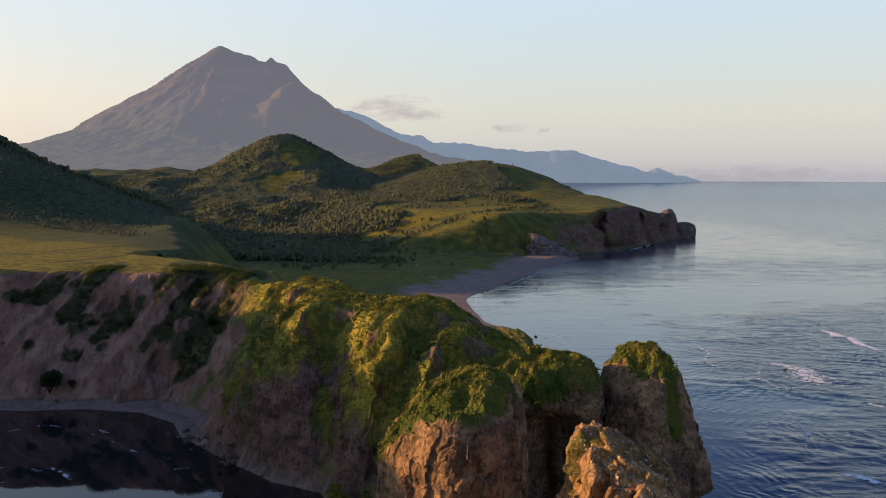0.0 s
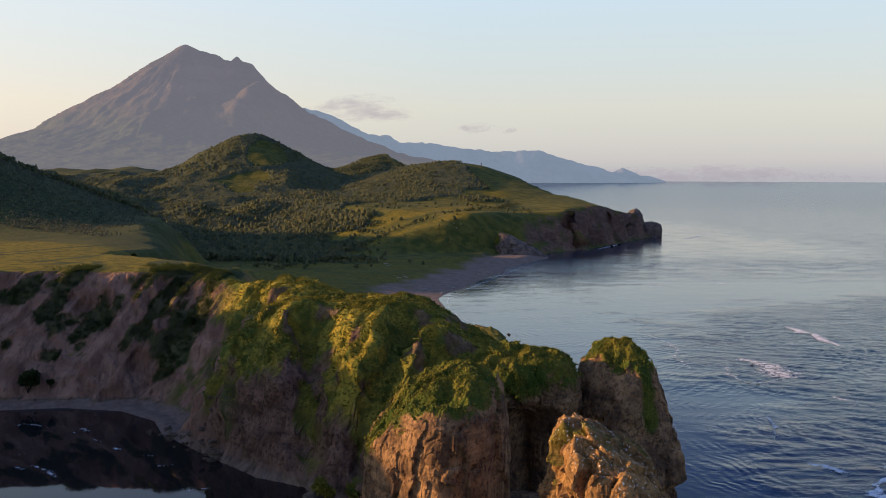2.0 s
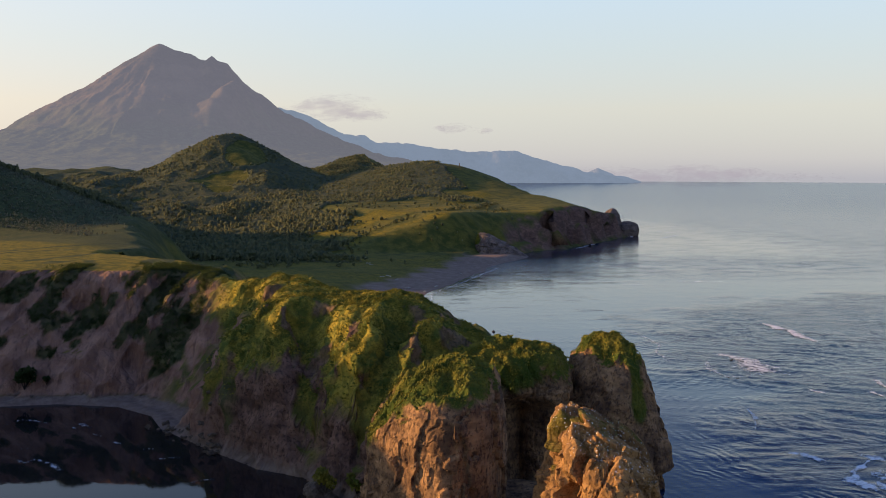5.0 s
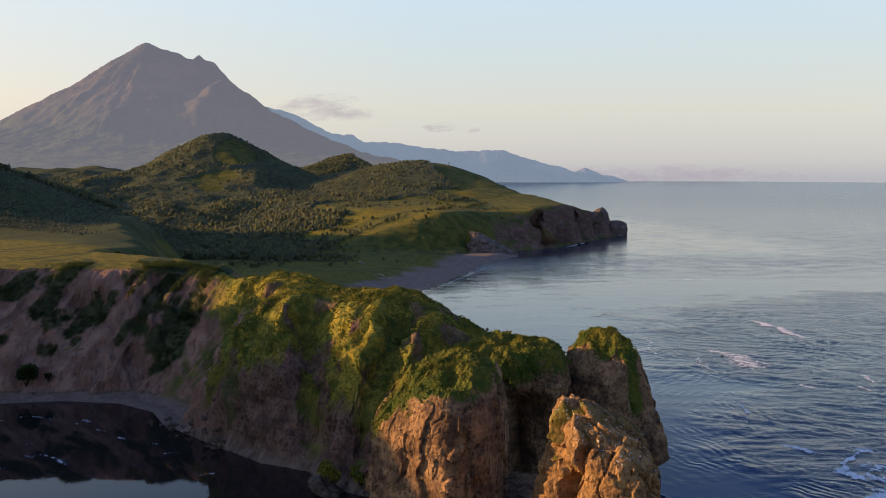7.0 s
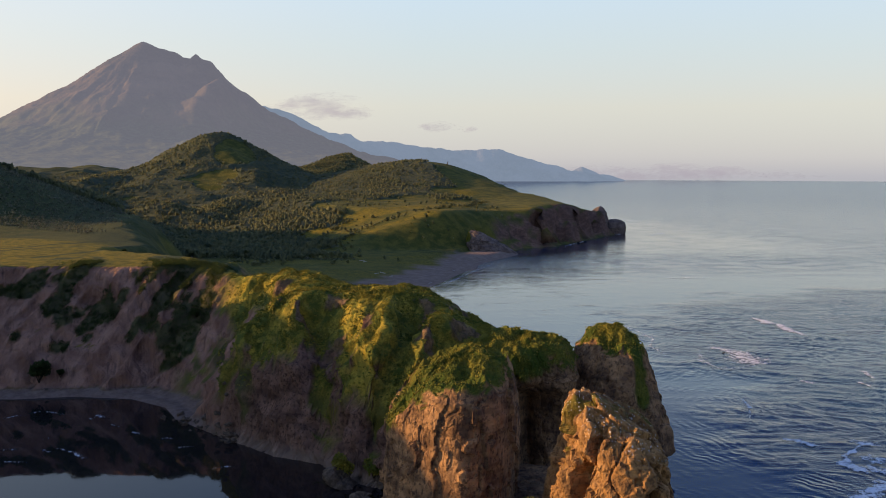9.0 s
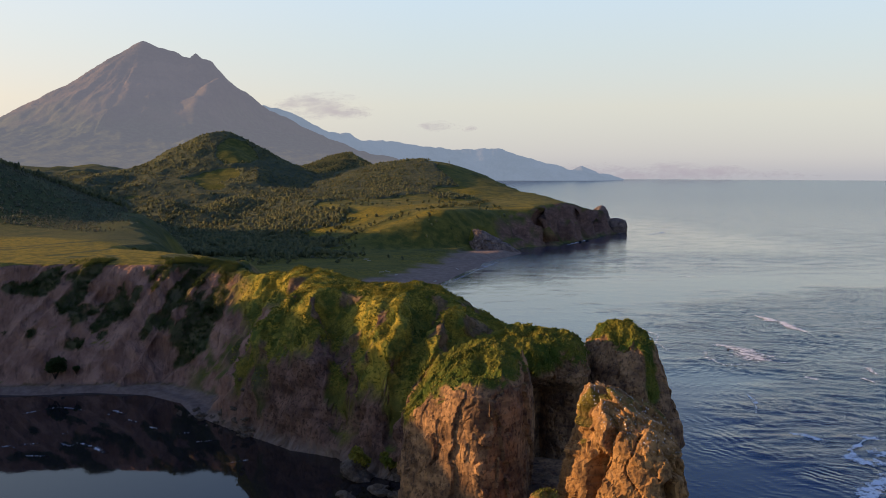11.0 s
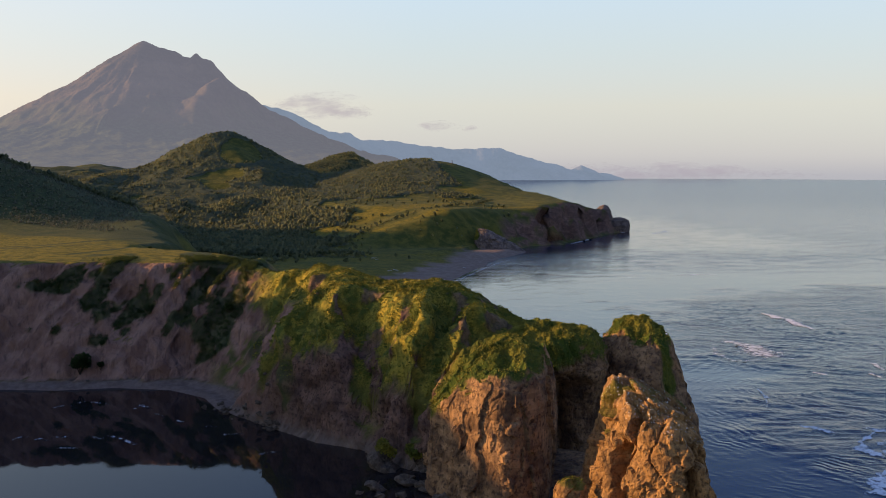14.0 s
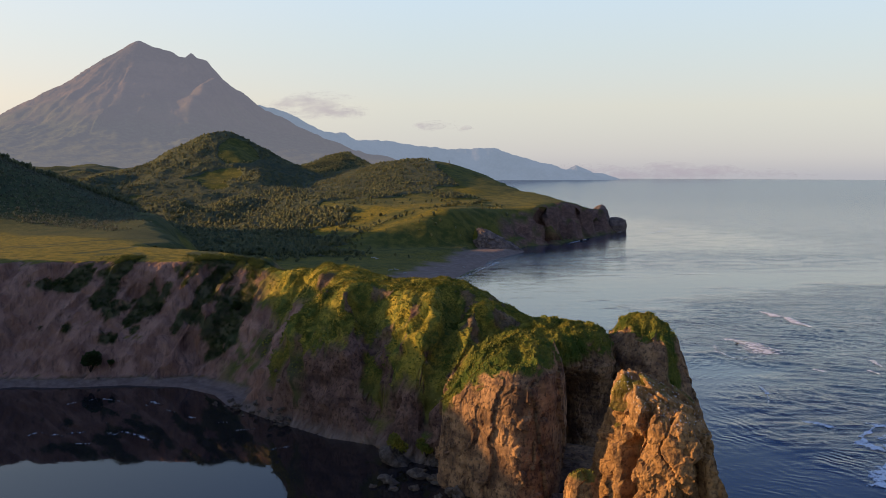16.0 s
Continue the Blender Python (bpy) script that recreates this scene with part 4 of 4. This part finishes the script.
        verts.append(np.stack([px, py, pz], -1).reshape(-1, 3))
        faces.append((f[None] + (np.arange(len(mine)) * len(v))[:, None, None] + count).reshape(-1, 4))
        count += len(mine) * len(v)
    me = mesh_from(name, np.concatenate(verts), np.concatenate(faces), material, rounded)
    return tagged(new(name, me), label, category, kind="stuff")


def build_woods():
    rng = np.random.default_rng(5)
    near = [tree_shape(rng, "birch", 16, 0.12) for _ in range(8)] + [tree_shape(rng, "fir", 12, 0.12) for _ in range(3)]
    far = [tree_shape(rng, "birch", 4, 0.16) for _ in range(9)] + [tree_shape(rng, "fir", 4, 0.15) for _ in range(3)]
    n = 230000
    x, y = rng.uniform(-700, 130, n), 400 + 1500 * rng.uniform(size=n) ** 1.2
    keep = (rng.uniform(size=n) < forest_cover(x, y) * 0.8) & (np.abs(x + 20) < 0.47 * y + 10) & (y < np.where(x > -160, 1900, 1450))
    x, y = x[keep], y[keep]
    z = land_height(x, y)
    high = (3.2 + 3.4 * rng.uniform(size=len(x)) ** 2 + 1.2 * fbm(x, y, 40, 3, 57)) * np.where(y < 600, 0.27, 0.96)
    high = high * np.interp(y, (600, 780, 1000), (0.9, 0.82, 0.55))
    places, wide = np.stack([x, y, z + 0.3 * (y > 640)], -1), high * rng.uniform(0.85, 1.3, len(x))
    hill, close = y < 600, (y >= 600) & (y < 770)
    for mine, shapes, material, label in ((hill, far, HILL_LEAF, "dark dwarf woods on the shaded hillside"), (close, near, LEAF, "dense green birch and fir woods in the valley"),
                                          (y >= 770, far, LEAF, "dense green woods on the distant hills")):
        scatter("woods", shapes, places[mine], high[mine], wide[mine], material, label, "woods", rng, True)


build_woods()


def build_canopy():
    """The closed canopy of the woods: a sheet of uneven crowns."""
    xs, ys = np.arange(-540, 140, 2.3), steps((610, 1500, 2.0, 4.4))
    x, y = np.meshgrid(xs, ys)
    cover = forest_cover(x, y)
    best, rise = np.full(x.shape, 9.0), np.zeros(x.shape)
    cell = 4.6
    for di in (-1, 0, 1):
        for dj in (-1, 0, 1):
            i, j = np.floor(x / cell).astype(int) + di, np.floor(y / cell).astype(int) + dj
            d = np.hypot(x - (i + 0.15 + 0.7 * lattice(i, j, 91)) * cell, y - (j + 0.15 + 0.7 * lattice(i, j, 92)) * cell) / cell / (0.7 + 0.5 * lattice(i, j, 93))
            rise = np.where(d < best, lattice(i, j, 94), rise)
            best = np.minimum(best, d)
    z = land_height(x, y) + (0.9 + 1.1 * rise + 1.0 * np.sqrt(np.clip(1 - best ** 2, 0, 1))) * smooth(0.25, 0.6, cover) * smooth(616, 650, y) - 0.6
    faces = grid_faces(len(ys), len(xs))
    keep = (cover.ravel()[faces] > 0.3).any(axis=1) & (np.abs(x.ravel()[faces[:, 0]] + 20) < 0.47 * y.ravel()[faces[:, 0]] + 10)
    me = mesh_from("woods", np.stack([x, y, z], -1).reshape(-1, 3), faces[keep], UNDERGROWTH, True)
    return tagged(new("woods", me), "dark green undergrowth of the birch woods", "woods", kind="stuff")


build_canopy()

HEDGES = [[(-36, 690), (-14, 716), (10, 736), (34, 756), (62, 800), (90, 860), (110, 960)], [(-95, 650), (-60, 690), (-30, 760)], [(-90, 600), (-60, 590), (-20, 612)]]


def build_far_bushes():
    """Bushes dotted over the meadows beyond the valley, thicker along the hedges."""
    rng = np.random.default_rng(15)
    shapes = [tree_shape(rng, "birch", 12, 0.13) for _ in range(6)]
    x, y = rng.uniform(-130, 110, 9000), rng.uniform(560, 980, 9000)
    near = np.minimum.reduce([line_distance(x, y, h) for h in HEDGES])
    chance = 0.75 * smooth(6, 1.5, near) + 0.10 * smooth(0.05, 0.4, fbm(x, y, 35, 3, 38)) + 0.35 * smooth(-50, -85, x) * smooth(0.0, 0.3, fbm(x, y, 22, 3, 39)) * smooth(800, 700, y)
    z = land_height(x, y)
    keep = (rng.uniform(size=len(x)) < chance) & (z > 3.6) & (forest_cover(x, y) < 0.3) & (x < 100)
    places = np.stack([x, y, z - 0.5], -1)[keep]
    size = rng.uniform(1.6, 3.8, len(places))
    scatter("bushes", shapes, places, size, size * rng.uniform(0.9, 1.3, len(places)), LEAF, "round green bushes dotted over the far meadow", "bushes", rng)


build_far_bushes()


def cushion_shape(rng):
    """A low uneven clump of herbs, about a metre wide."""
    t = np.linspace(0, 2 * np.pi, 6, endpoint=False)
    rings = []
    for r, h in ((0.5, -0.15), (0.46, 0.2), (0.22, 0.42)):
        rr = r * rng.uniform(0.75, 1.25, 6)
        rings.append(np.stack([rr * np.cos(t), rr * np.sin(t), h + rng.uniform(-0.07, 0.07, 6)], -1))
    faces = np.concatenate([grid_faces(3, 6, True), [[12, 13, 14, 15], [12, 15, 16, 17]]])
    return np.concatenate(rings), faces


RNG = np.random.default_rng(6)
CUSHIONS = [cushion_shape(RNG) for _ in range(10)]


def tuft_shape(rng):
    """A tuft of grass and herbs: seven leaning blades."""
    verts = []
    for k in range(7):
        t = rng.uniform(0, 6.28)
        out, side = np.array([math.cos(t), math.sin(t), 0]), np.array([-math.sin(t), math.cos(t), 0])
        root, tip = out * rng.uniform(0.0, 0.25), out * rng.uniform(0.25, 0.6) + [0, 0, rng.uniform(0.5, 1.0)]
        w = rng.uniform(0.05, 0.10)
        verts += [root - side * w, root + side * w, tip + side * w * 0.6, tip - side * w * 0.6]
    return np.array(verts), np.arange(28).reshape(-1, 4)


TUFTS = [tuft_shape(RNG) for _ in range(12)]


def build_turf_scrub():
    rng = np.random.default_rng(6)
    spots = TURF_PLACES["spur"]
    places = spots[rng.integers(0, len(spots), 66000)] + rng.normal(size=(66000, 3)) * [0.25, 0.25, 0.0]
    lush = smooth(-0.35, 0.35, fbm(places[:, 0], places[:, 1] + places[:, 2] * 0.5, 4, 3, 71))
    places = places[rng.uniform(size=len(places)) < 0.25 + 0.75 * lush]
    few = places[:13000]
    size = 0.28 + 0.42 * rng.uniform(size=len(few)) ** 2
    scatter("scrub", CUSHIONS, few, size * rng.uniform(0.45, 0.8, len(few)), size, SHRUB, "low cushions of herbs on the sunlit headland", "scrub", rng, True)
    many = places[13000:]
    size = rng.uniform(0.22, 0.5, len(many))
    scatter("grass", TUFTS, many, size, size, SHRUB, "tall green and yellow grass on the headland", "grass", rng)


build_turf_scrub()


def build_turf_parts():
    """Herb clumps on the tops of the crags, one part for each crag."""
    rng = np.random.default_rng(8)
    for ob, seed, count in ((bluff, 1, 7000), (wall, 2, 5000), (grassy_stack, 3, 4200), (mossy_rock, 5, 150)):
        spots = TURF_PLACES[ob.name.split(".")[0], seed]
        if not len(spots):
            continue
        places = spots[rng.integers(0, len(spots), count)] + rng.normal(size=(count, 3)) * [0.2, 0.2, 0.0]
        size = 0.16 + 0.28 * rng.uniform(size=count) ** 2
        part_ob = scatter("turf", TUFTS + CUSHIONS, places, size, size, SHRUB, "green and yellow grass tufts", "turf", rng, True)
        del part_ob["category"]
        part_ob.parent = ob


build_turf_parts()

# ---- bushes on the bay cliff ----
def build_cliff_bushes():
    rng = np.random.default_rng(9)
    shapes = [leaf_cards(rng, rng.normal(size=(32, 3)) * [0.34, 0.34, 0.25] + [0, 0, 0.3], 0.12) for _ in range(6)]
    x, y = rng.uniform(-128, -44, 60000), rng.uniform(190, 285, 60000)
    z = land_height(x, y)
    keep = rng.uniform(size=len(x)) < 0.6 * cliff_cover(x, y, z)
    places = np.stack([x, y, z - 0.1], -1)[keep][:2700]
    size = rng.uniform(0.5, 1.5, len(places))
    return scatter("bushes", shapes, places, size, size, DARK_SHRUB, "dark green bushes clinging to the earth cliff", "bushes", rng)


build_cliff_bushes()


def build_bush(x, y, size, label, foot=None, leaf=DARK_SHRUB):
    """One free-standing bush: stems and a leafy crown."""
    rng = np.random.default_rng(int(abs(x) * 7 + y))
    root = tagged(new("bush"), label, "bush")
    root.location = (x, y, float(land_height(x, y)) - 0.1 if foot is None else foot)
    stems, faces = [], []
    for k in range(5):
        t = rng.uniform(0, 6.28)
        tip = np.array([0.35 * math.cos(t), 0.35 * math.sin(t), 0.7])
        ring = np.array([[0.03, 0, 0], [0, 0.03, 0], [-0.03, 0, 0], [0, -0.03, 0]])
        stems.append(np.concatenate([ring, ring * 0.4 + tip]) * size)
        faces.append(grid_faces(2, 4, True) + 8 * k)
    stem = new("stem", mesh_from("stem", np.concatenate(stems), np.concatenate(faces), BARK, False))
    way = rng.normal(size=(900, 3))
    way /= np.linalg.norm(way, axis=1, keepdims=True)
    blob = rng.uniform([-0.25, -0.25, 0.45], [0.25, 0.25, 0.85], (6, 3))[rng.integers(0, 6, 900)]
    v, f = leaf_cards(rng, (blob + way * [0.3, 0.3, 0.26] * rng.uniform(0.5, 1, (900, 1))) * size, 0.065 * size)
    crown = new("crown", mesh_from("crown", v, f, leaf, False))
    stem.parent = crown.parent = root
    return root


BARK = make_leaf("bark", (0.04, 0.03, 0.022), (0.07, 0.055, 0.04))
build_bush(-102.4, 244.2, 6.0, "round dark green bush at the cliff foot on the beach")
build_bush(-97.0, 245.0, 2.2, "small dark bush at the foot of the earth cliff")
build_bush(-62.5, 255.0, 3.0, "sunlit yellow-green bush on the cliff edge")
build_bush(-18.2, 163.2, 4.6, "low green bush growing over a fallen boulder", 0.9, SHRUB)
build_bush(-12.2, 163.0, 5.0, "leafy bush above the fallen boulders", 0.8, SHRUB)
build_bush(-109.7, 366.6, 2.4, "dark bush beside the track across the field")


# ---- boulders ----
def boulder_mesh(seed):
    bm = bmesh.new()
    bmesh.ops.create_icosphere(bm, subdivisions=3, radius=0.5)
    for v in bm.verts:
        p = v.co.normalized()
        near, cells = noise.voronoi(p * 1.3 + Vector((seed, 0, 0)))
        v.co = v.co * (0.85 + 0.5 * noise.noise(p * 1.1 + Vector((0, seed, 0))) + 0.35 * (noise.cell(cells[0] * 5) - 0.5)) + p * 0.05 * noise.noise(p * 6)
        v.co.z *= 0.75
    me = bpy.data.meshes.new("boulder")
    bm.to_mesh(me)
    bm.free()
    me.materials.append(STONE)
    return me


def make_stone(name, dark, light):
    n = Nodes(name)
    tone = n.mix(n.step(n.noise(0.7, 6, 0.65), 0.35, 0.66), dark, light)
    n.bump(n.noise(0.3, 8, 0.7), 0.8, 0.2)
    return n.finish(tone, 0.85, 0.15)


STONE = make_stone("stone", (0.062, 0.046, 0.034), (0.138, 0.104, 0.076))
WEED = make_stone("weedy_stone", (0.012, 0.011, 0.010), (0.030, 0.026, 0.022))
BOULDERS = [boulder_mesh(3.7 * k) for k in range(5)]


def put_boulder(x, y, size, z, rng, label, group):
    ob = new("boulder", BOULDERS[rng.integers(0, 5)])
    ob.matrix_world = pose(x, y, z + size * 0.12, *rng.uniform(-14, 14, 2), rng.uniform(0, 360)) @ Matrix.Diagonal((size, size * rng.uniform(0.75, 1.1), size * rng.uniform(0.7, 1.0), 1))
    return tagged(ob, label, "boulder", group)


def build_boulders():
    rng = np.random.default_rng(11)
    for x, y, size in ((-18.7, 162.6, 8.2), (-14.3, 153.0, 4.9), (-20.4, 150.0, 4.0), (-19.7, 145.8, 2.2), (-15.7, 145.5, 2.4), (-11.0, 149.0, 4.6), (-8.3, 141.2, 4.8), (-10.2, 161.5, 5.6), (-23.5, 147.4, 1.6),
                       (-11.6, 140.5, 2.0), (15, 139, 5.6), (10.5, 136, 5.2), (18, 143, 5.2), (12.5, 143.5, 5.6), (15.5, 147.5, 5.0), (20, 150, 5.0)):
        put_boulder(x, y, size, 0.0, rng, "grey-brown boulder fallen at the bluff foot", "boulders below the bluff")
    for k in range(34):
        u = rng.uniform()
        x, y = -61 + 20 * u + rng.normal() * 1.2, 216 - 25 * u + rng.normal() * 1.6
        put_boulder(x, y, rng.uniform(0.7, 2.6), max(0.0, float(land_height(x, y)) - 0.2), rng, "dark wet boulder at the cliff foot", "boulders along the bay")
    for x, y, size in ((107, 292.5, 1.82), (98.6, 265, 1.33), (96.6, 267, 0.98), (100.4, 262.5, 1.05), (92.9, 295.4, 1.12), (24, 372, 2.6), (35, 352, 2.2), (172, 810, 4), (182, 826, 3), (24, 545, 1.6)):
        rock = put_boulder(x, y, size, -0.25, rng, "black weedy rock awash in the sea", "rocks awash")
        rock.material_slots[0].link = "OBJECT"
        rock.material_slots[0].material = WEED


build_boulders()
put_boulder(-99.5, 241.2, 1.3, 1.6, np.random.default_rng(3), "pale lump of debris washed up on shingle", "")


# ---- foam and breaking waves ----
def make_foam():
    n = Nodes("foam")
    torn = n.math("ADD", n.math("MULTIPLY", n.noise(1.9, 6, 0.7), 1.4), n.math("MULTIPLY", n.noise(0.45, 5, 0.65), 1.0))
    cover = n.math("ADD", n.attribute("thick"), n.math("MULTIPLY", n.math("SUBTRACT", torn, 1.2), 2.6))
    n.link(n.math("MULTIPLY", n.step(cover, 0.35, 1.25), 0.9), n.shader.inputs["Alpha"])
    return n.finish((0.78, 0.79, 0.80), 0.8, 0.2)


FOAM = make_foam()


def foam_band(name, ends, width, thick, label, seed, lift=0.05):
    """A ragged band of foam along a few points; thickest along its middle."""
    line = np.array(ends, float)
    u = np.linspace(0, len(line) - 1, 14 * len(line))
    x, y = np.interp(u, range(len(line)), line[:, 0]), np.interp(u, range(len(line)), line[:, 1])
    x, y = x + fbm(u * 4, u * 0 + seed, 5, 3, seed) * width * 0.6, y + fbm(u * 4, u * 0 - seed, 5, 3, seed + 1) * width * 0.6
    for _ in range(4):
        x[1:-1], y[1:-1] = (x[:-2] + x[1:-1] + x[2:]) / 3, (y[:-2] + y[1:-1] + y[2:]) / 3
    gx, gy = np.gradient(x), np.gradient(y)
    size = np.hypot(gx, gy) + 1e-6
    v = np.linspace(-1, 1, 9)
    end = smooth(0, 0.12, u / u[-1]) * smooth(1, 0.88, u / u[-1])
    w = width * (1.0 + 0.9 * fbm(u * 5, u * 0, 4, 3, seed + 2))
    px = x[:, None] - (gy / size * w)[:, None] * v[None]
    py = y[:, None] + (gx / size * w)[:, None] * v[None]
    t = thick * end[:, None] * (1 - v[None] ** 2)
    pz = lift + 0.10 * t
    me = mesh_from(name, np.stack([px, py, pz + 0 * px], -1).reshape(-1, 3), grid_faces(len(u), 9), FOAM, True, {"thick": t + 0 * px})
    return tagged(new(name, me), label, "foam", kind="stuff")


BAY_FOAM = (
        ((-102.0, 217.0), (-99.9, 219.2), (-97.2, 219.5)),
        ((-96.7, 221.9), (-95.5, 223.6), (-91.1, 222.0), (-86.4, 218.7)),
        ((-80.5, 214.7), (-79.8, 219.3), (-76.3, 214.9)),
        ((-74.6, 210.3), (-71.5, 207.3)),
        ((-60.5, 196.0), (-58.9, 197.4), (-57.0, 197.2)),
        ((-54.9, 189.3), (-52.5, 190.1), (-50.1, 191.3)),
        ((-46.1, 173.3), (-42.7, 175.1), (-40.4, 176.2)),
        ((-101.1, 187.5), (-100.2, 190.2), (-97.8, 190.4)),
        ((-96.1, 188.0), (-94.7, 188.4), (-92.6, 186.9)),
        ((-84.9, 190.8), (-81.7, 188.2), (-80.4, 190.4), (-76.1, 186.9), (-72.2, 182.1)),
        ((-86.3, 198.1), (-84.7, 199.5)),
        ((-92.6, 189.1), (-88.6, 190.6)),
        ((-88.9, 181.4), (-83.6, 180.5)),
        ((-68.3, 202.8), (-65.3, 201.0)),
)
for k, ends in enumerate(BAY_FOAM):
    foam_band("foam", ends, 0.5, 0.5, "thin streak of foam on dark bay water", 90 + 5 * k)
BREAKERS = (
        (((150, 372), (150.5, 362), (149, 352)), 1.8, 1.2), (((153, 356), (152.5, 346), (150, 336), (151, 326)), 1.8, 1.15), (((109.6, 303), (111, 290), (109, 272)), 5.0, 0.85), (((87, 228), (85.5, 219), (81, 207)), 0.6, 0.85),
        (((101, 187), (94, 181.5), (87.8, 175.5), (85.6, 168), (87, 160)), 2.6, 1.2), (((90, 158), (83, 153), (78.5, 149), (73, 139)), 2.6, 1.2), (((96, 172), (90, 168), (92, 160)), 3.6, 0.85), (((81, 190), (84.6, 186.2), (86, 181)), 1.1, 1.05))
STREAKS = (
        (((83, 368), (90, 342), (92, 322), (86, 306), (86, 288)), 1.0, 0.5), (((285, 1027), (315, 1000), (345, 975)), 3.5, 0.8), (((161, 526), (176, 527), (191, 527)), 1.6, 0.8),
        (((129, 246), (131, 240)), 1.2, 1.0), (((113, 249.5), (116, 244.5)), 1.0, 0.95), (((101, 298), (95, 283), (94.2, 274.6), (96, 267.5), (103, 266.5), (113, 275)), 1.3, 0.5),
        (((240, 932), (250, 950), (245, 966)), 2.5, 1.0), (((150, 772), (168, 806), (185, 838)), 1.2, 0.8), (((262, 905), (280, 935), (297, 964)), 2.0, 0.8), (((124, 512), (139, 511)), 1.2, 0.75), (((140, 262), (137, 250)), 1.2, 0.85))
for k, (ends, width, thick) in enumerate(BREAKERS + STREAKS):
    foam_band("foam", ends, width, thick, "white foam of a small breaking wave", 190 + 5 * k, 0.12)
foam_band("foam", ((27, 372), (18.5, 396), (14.5, 430), (16.5, 471), (31.5, 507), (51.5, 566), (79.5, 639)), 0.9, 0.45, "white wash line along the grey beach", 301, 0.14)


# ---- beacon on the hill and debris on the beach ----
def build_beacon():
    x, y = 84.7, 1163.3
    root = tagged(new("beacon"), "small dark beacon post on the hilltop", "beacon")
    root.location = (x, y, float(land_height(x, y)))
    for name, radius, low, high in (("plinth", 1.1, -0.3, 0.7), ("post", 0.5, 0.7, 3.4), ("cap", 0.75, 3.4, 4.1)):
        bm = bmesh.new()
        bmesh.ops.create_cone(bm, cap_ends=True, segments=10, radius1=radius, radius2=radius * 0.8, depth=high - low, matrix=Matrix.Translation((0, 0, (low + high) / 2)))
        me = bpy.data.meshes.new(name)
        bm.to_mesh(me)
        bm.free()
        me.materials.append(STONE)
        new(name, me).parent = root


build_beacon()


def build_driftwood(x, y, length, seed):
    """A bleached log: a bent, tapered trunk with a stub of a branch."""
    rng = np.random.default_rng(seed)
    root = tagged(new("driftwood_log"), "bleached driftwood log lying on the grey beach", "driftwood", "driftwood on the beach")
    turn = rng.uniform(0, 180)
    root.matrix_world = pose(x, y, float(land_height(x, y)) + 0.12, 0, 0, turn)
    for name, line, thick in (("trunk", [(-0.5, 0, 0.06), (-0.2, 0.03, 0.08), (0.15, -0.02, 0.06), (0.5, 0.04, 0.1)], 0.075), ("branch", [(0.1, 0, 0.06), (0.2, 0.1, 0.16), (0.25, 0.2, 0.2)], 0.035)):
        line = np.array(line) * length
        t = np.linspace(0, 2 * np.pi, 8, endpoint=False)
        rings = [p + np.stack([0 * t, np.cos(t), np.sin(t)], -1) * thick * length * (1 - 0.55 * k / len(line)) * rng.uniform(0.85, 1.15) for k, p in enumerate(line)]
        me = mesh_from(name, np.concatenate(rings), grid_faces(len(rings), 8, True), BLEACHED)
        new(name, me).parent = root


BLEACHED = make_stone("bleached_wood", (0.30, 0.27, 0.23), (0.52, 0.48, 0.42))
for k, (x, y, length) in enumerate(((-8.5, 524.7, 3.2), (-5.0, 527.6, 4.2), (-0.3, 516.0, 3.0), (4.9, 484.2, 4.0), (20.7, 499.2, 3.6), (-2.4, 451.9, 3.0), (-17.4, 590.0, 3.4), (-15.5, 582.8, 2.6), (39.1, 564.3, 3.2), (13.4, 476.7, 2.6))):
    build_driftwood(x, y, length, 400 + k)


# ---- low clouds ----
def make_cloud():
    n = Nodes("cloud")
    cover = n.math("ADD", n.attribute("thick"), n.math("MULTIPLY", n.math("SUBTRACT", n.noise(80.0, 7, 0.66, n.stretched((0.45, 1, 1.4))), 0.5), 2.6))
    n.link(n.math("MULTIPLY", n.step(cover, 0.3, 1.5), 0.6), n.shader.inputs["Alpha"])
    n.shader.inputs["Emission Color"].default_value, n.shader.inputs["Emission Strength"].default_value = (0.40, 0.34, 0.40, 1), 1.0
    return n.finish((0.05, 0.05, 0.05), 1.0, 0.0)


CLOUD = make_cloud()


def build_cloud(x, z, wide, high, label):
    u, v = np.meshgrid(np.linspace(-1, 1, 30), np.linspace(-1, 1, 14))
    thick = np.clip(1 - u * u - v * v, 0, 1)
    y = 4780 - 60 * thick
    me = mesh_from("backdrop_cloud", np.stack([x + u * wide, y, z + v * high + 0.05 * high * np.sin(5 * u)], -1).reshape(-1, 3), grid_faces(14, 30), CLOUD, True, {"thick": thick})
    return tagged(new("backdrop_cloud", me), label, "cloud", kind="structure")


build_cloud(-270, 392, 330, 95, "thin mauve cloud beside the volcano")
build_cloud(-120, 352, 130, 40, "small grey-mauve cloud beside the volcano")
build_cloud(325, 298, 130, 32, "small pinkish cloud over the range")
build_cloud(500, 285, 50, 20, "tiny grey cloud over the range")
build_cloud(1500, 70, 950, 62, "thin mauve haze bank low over the sea")
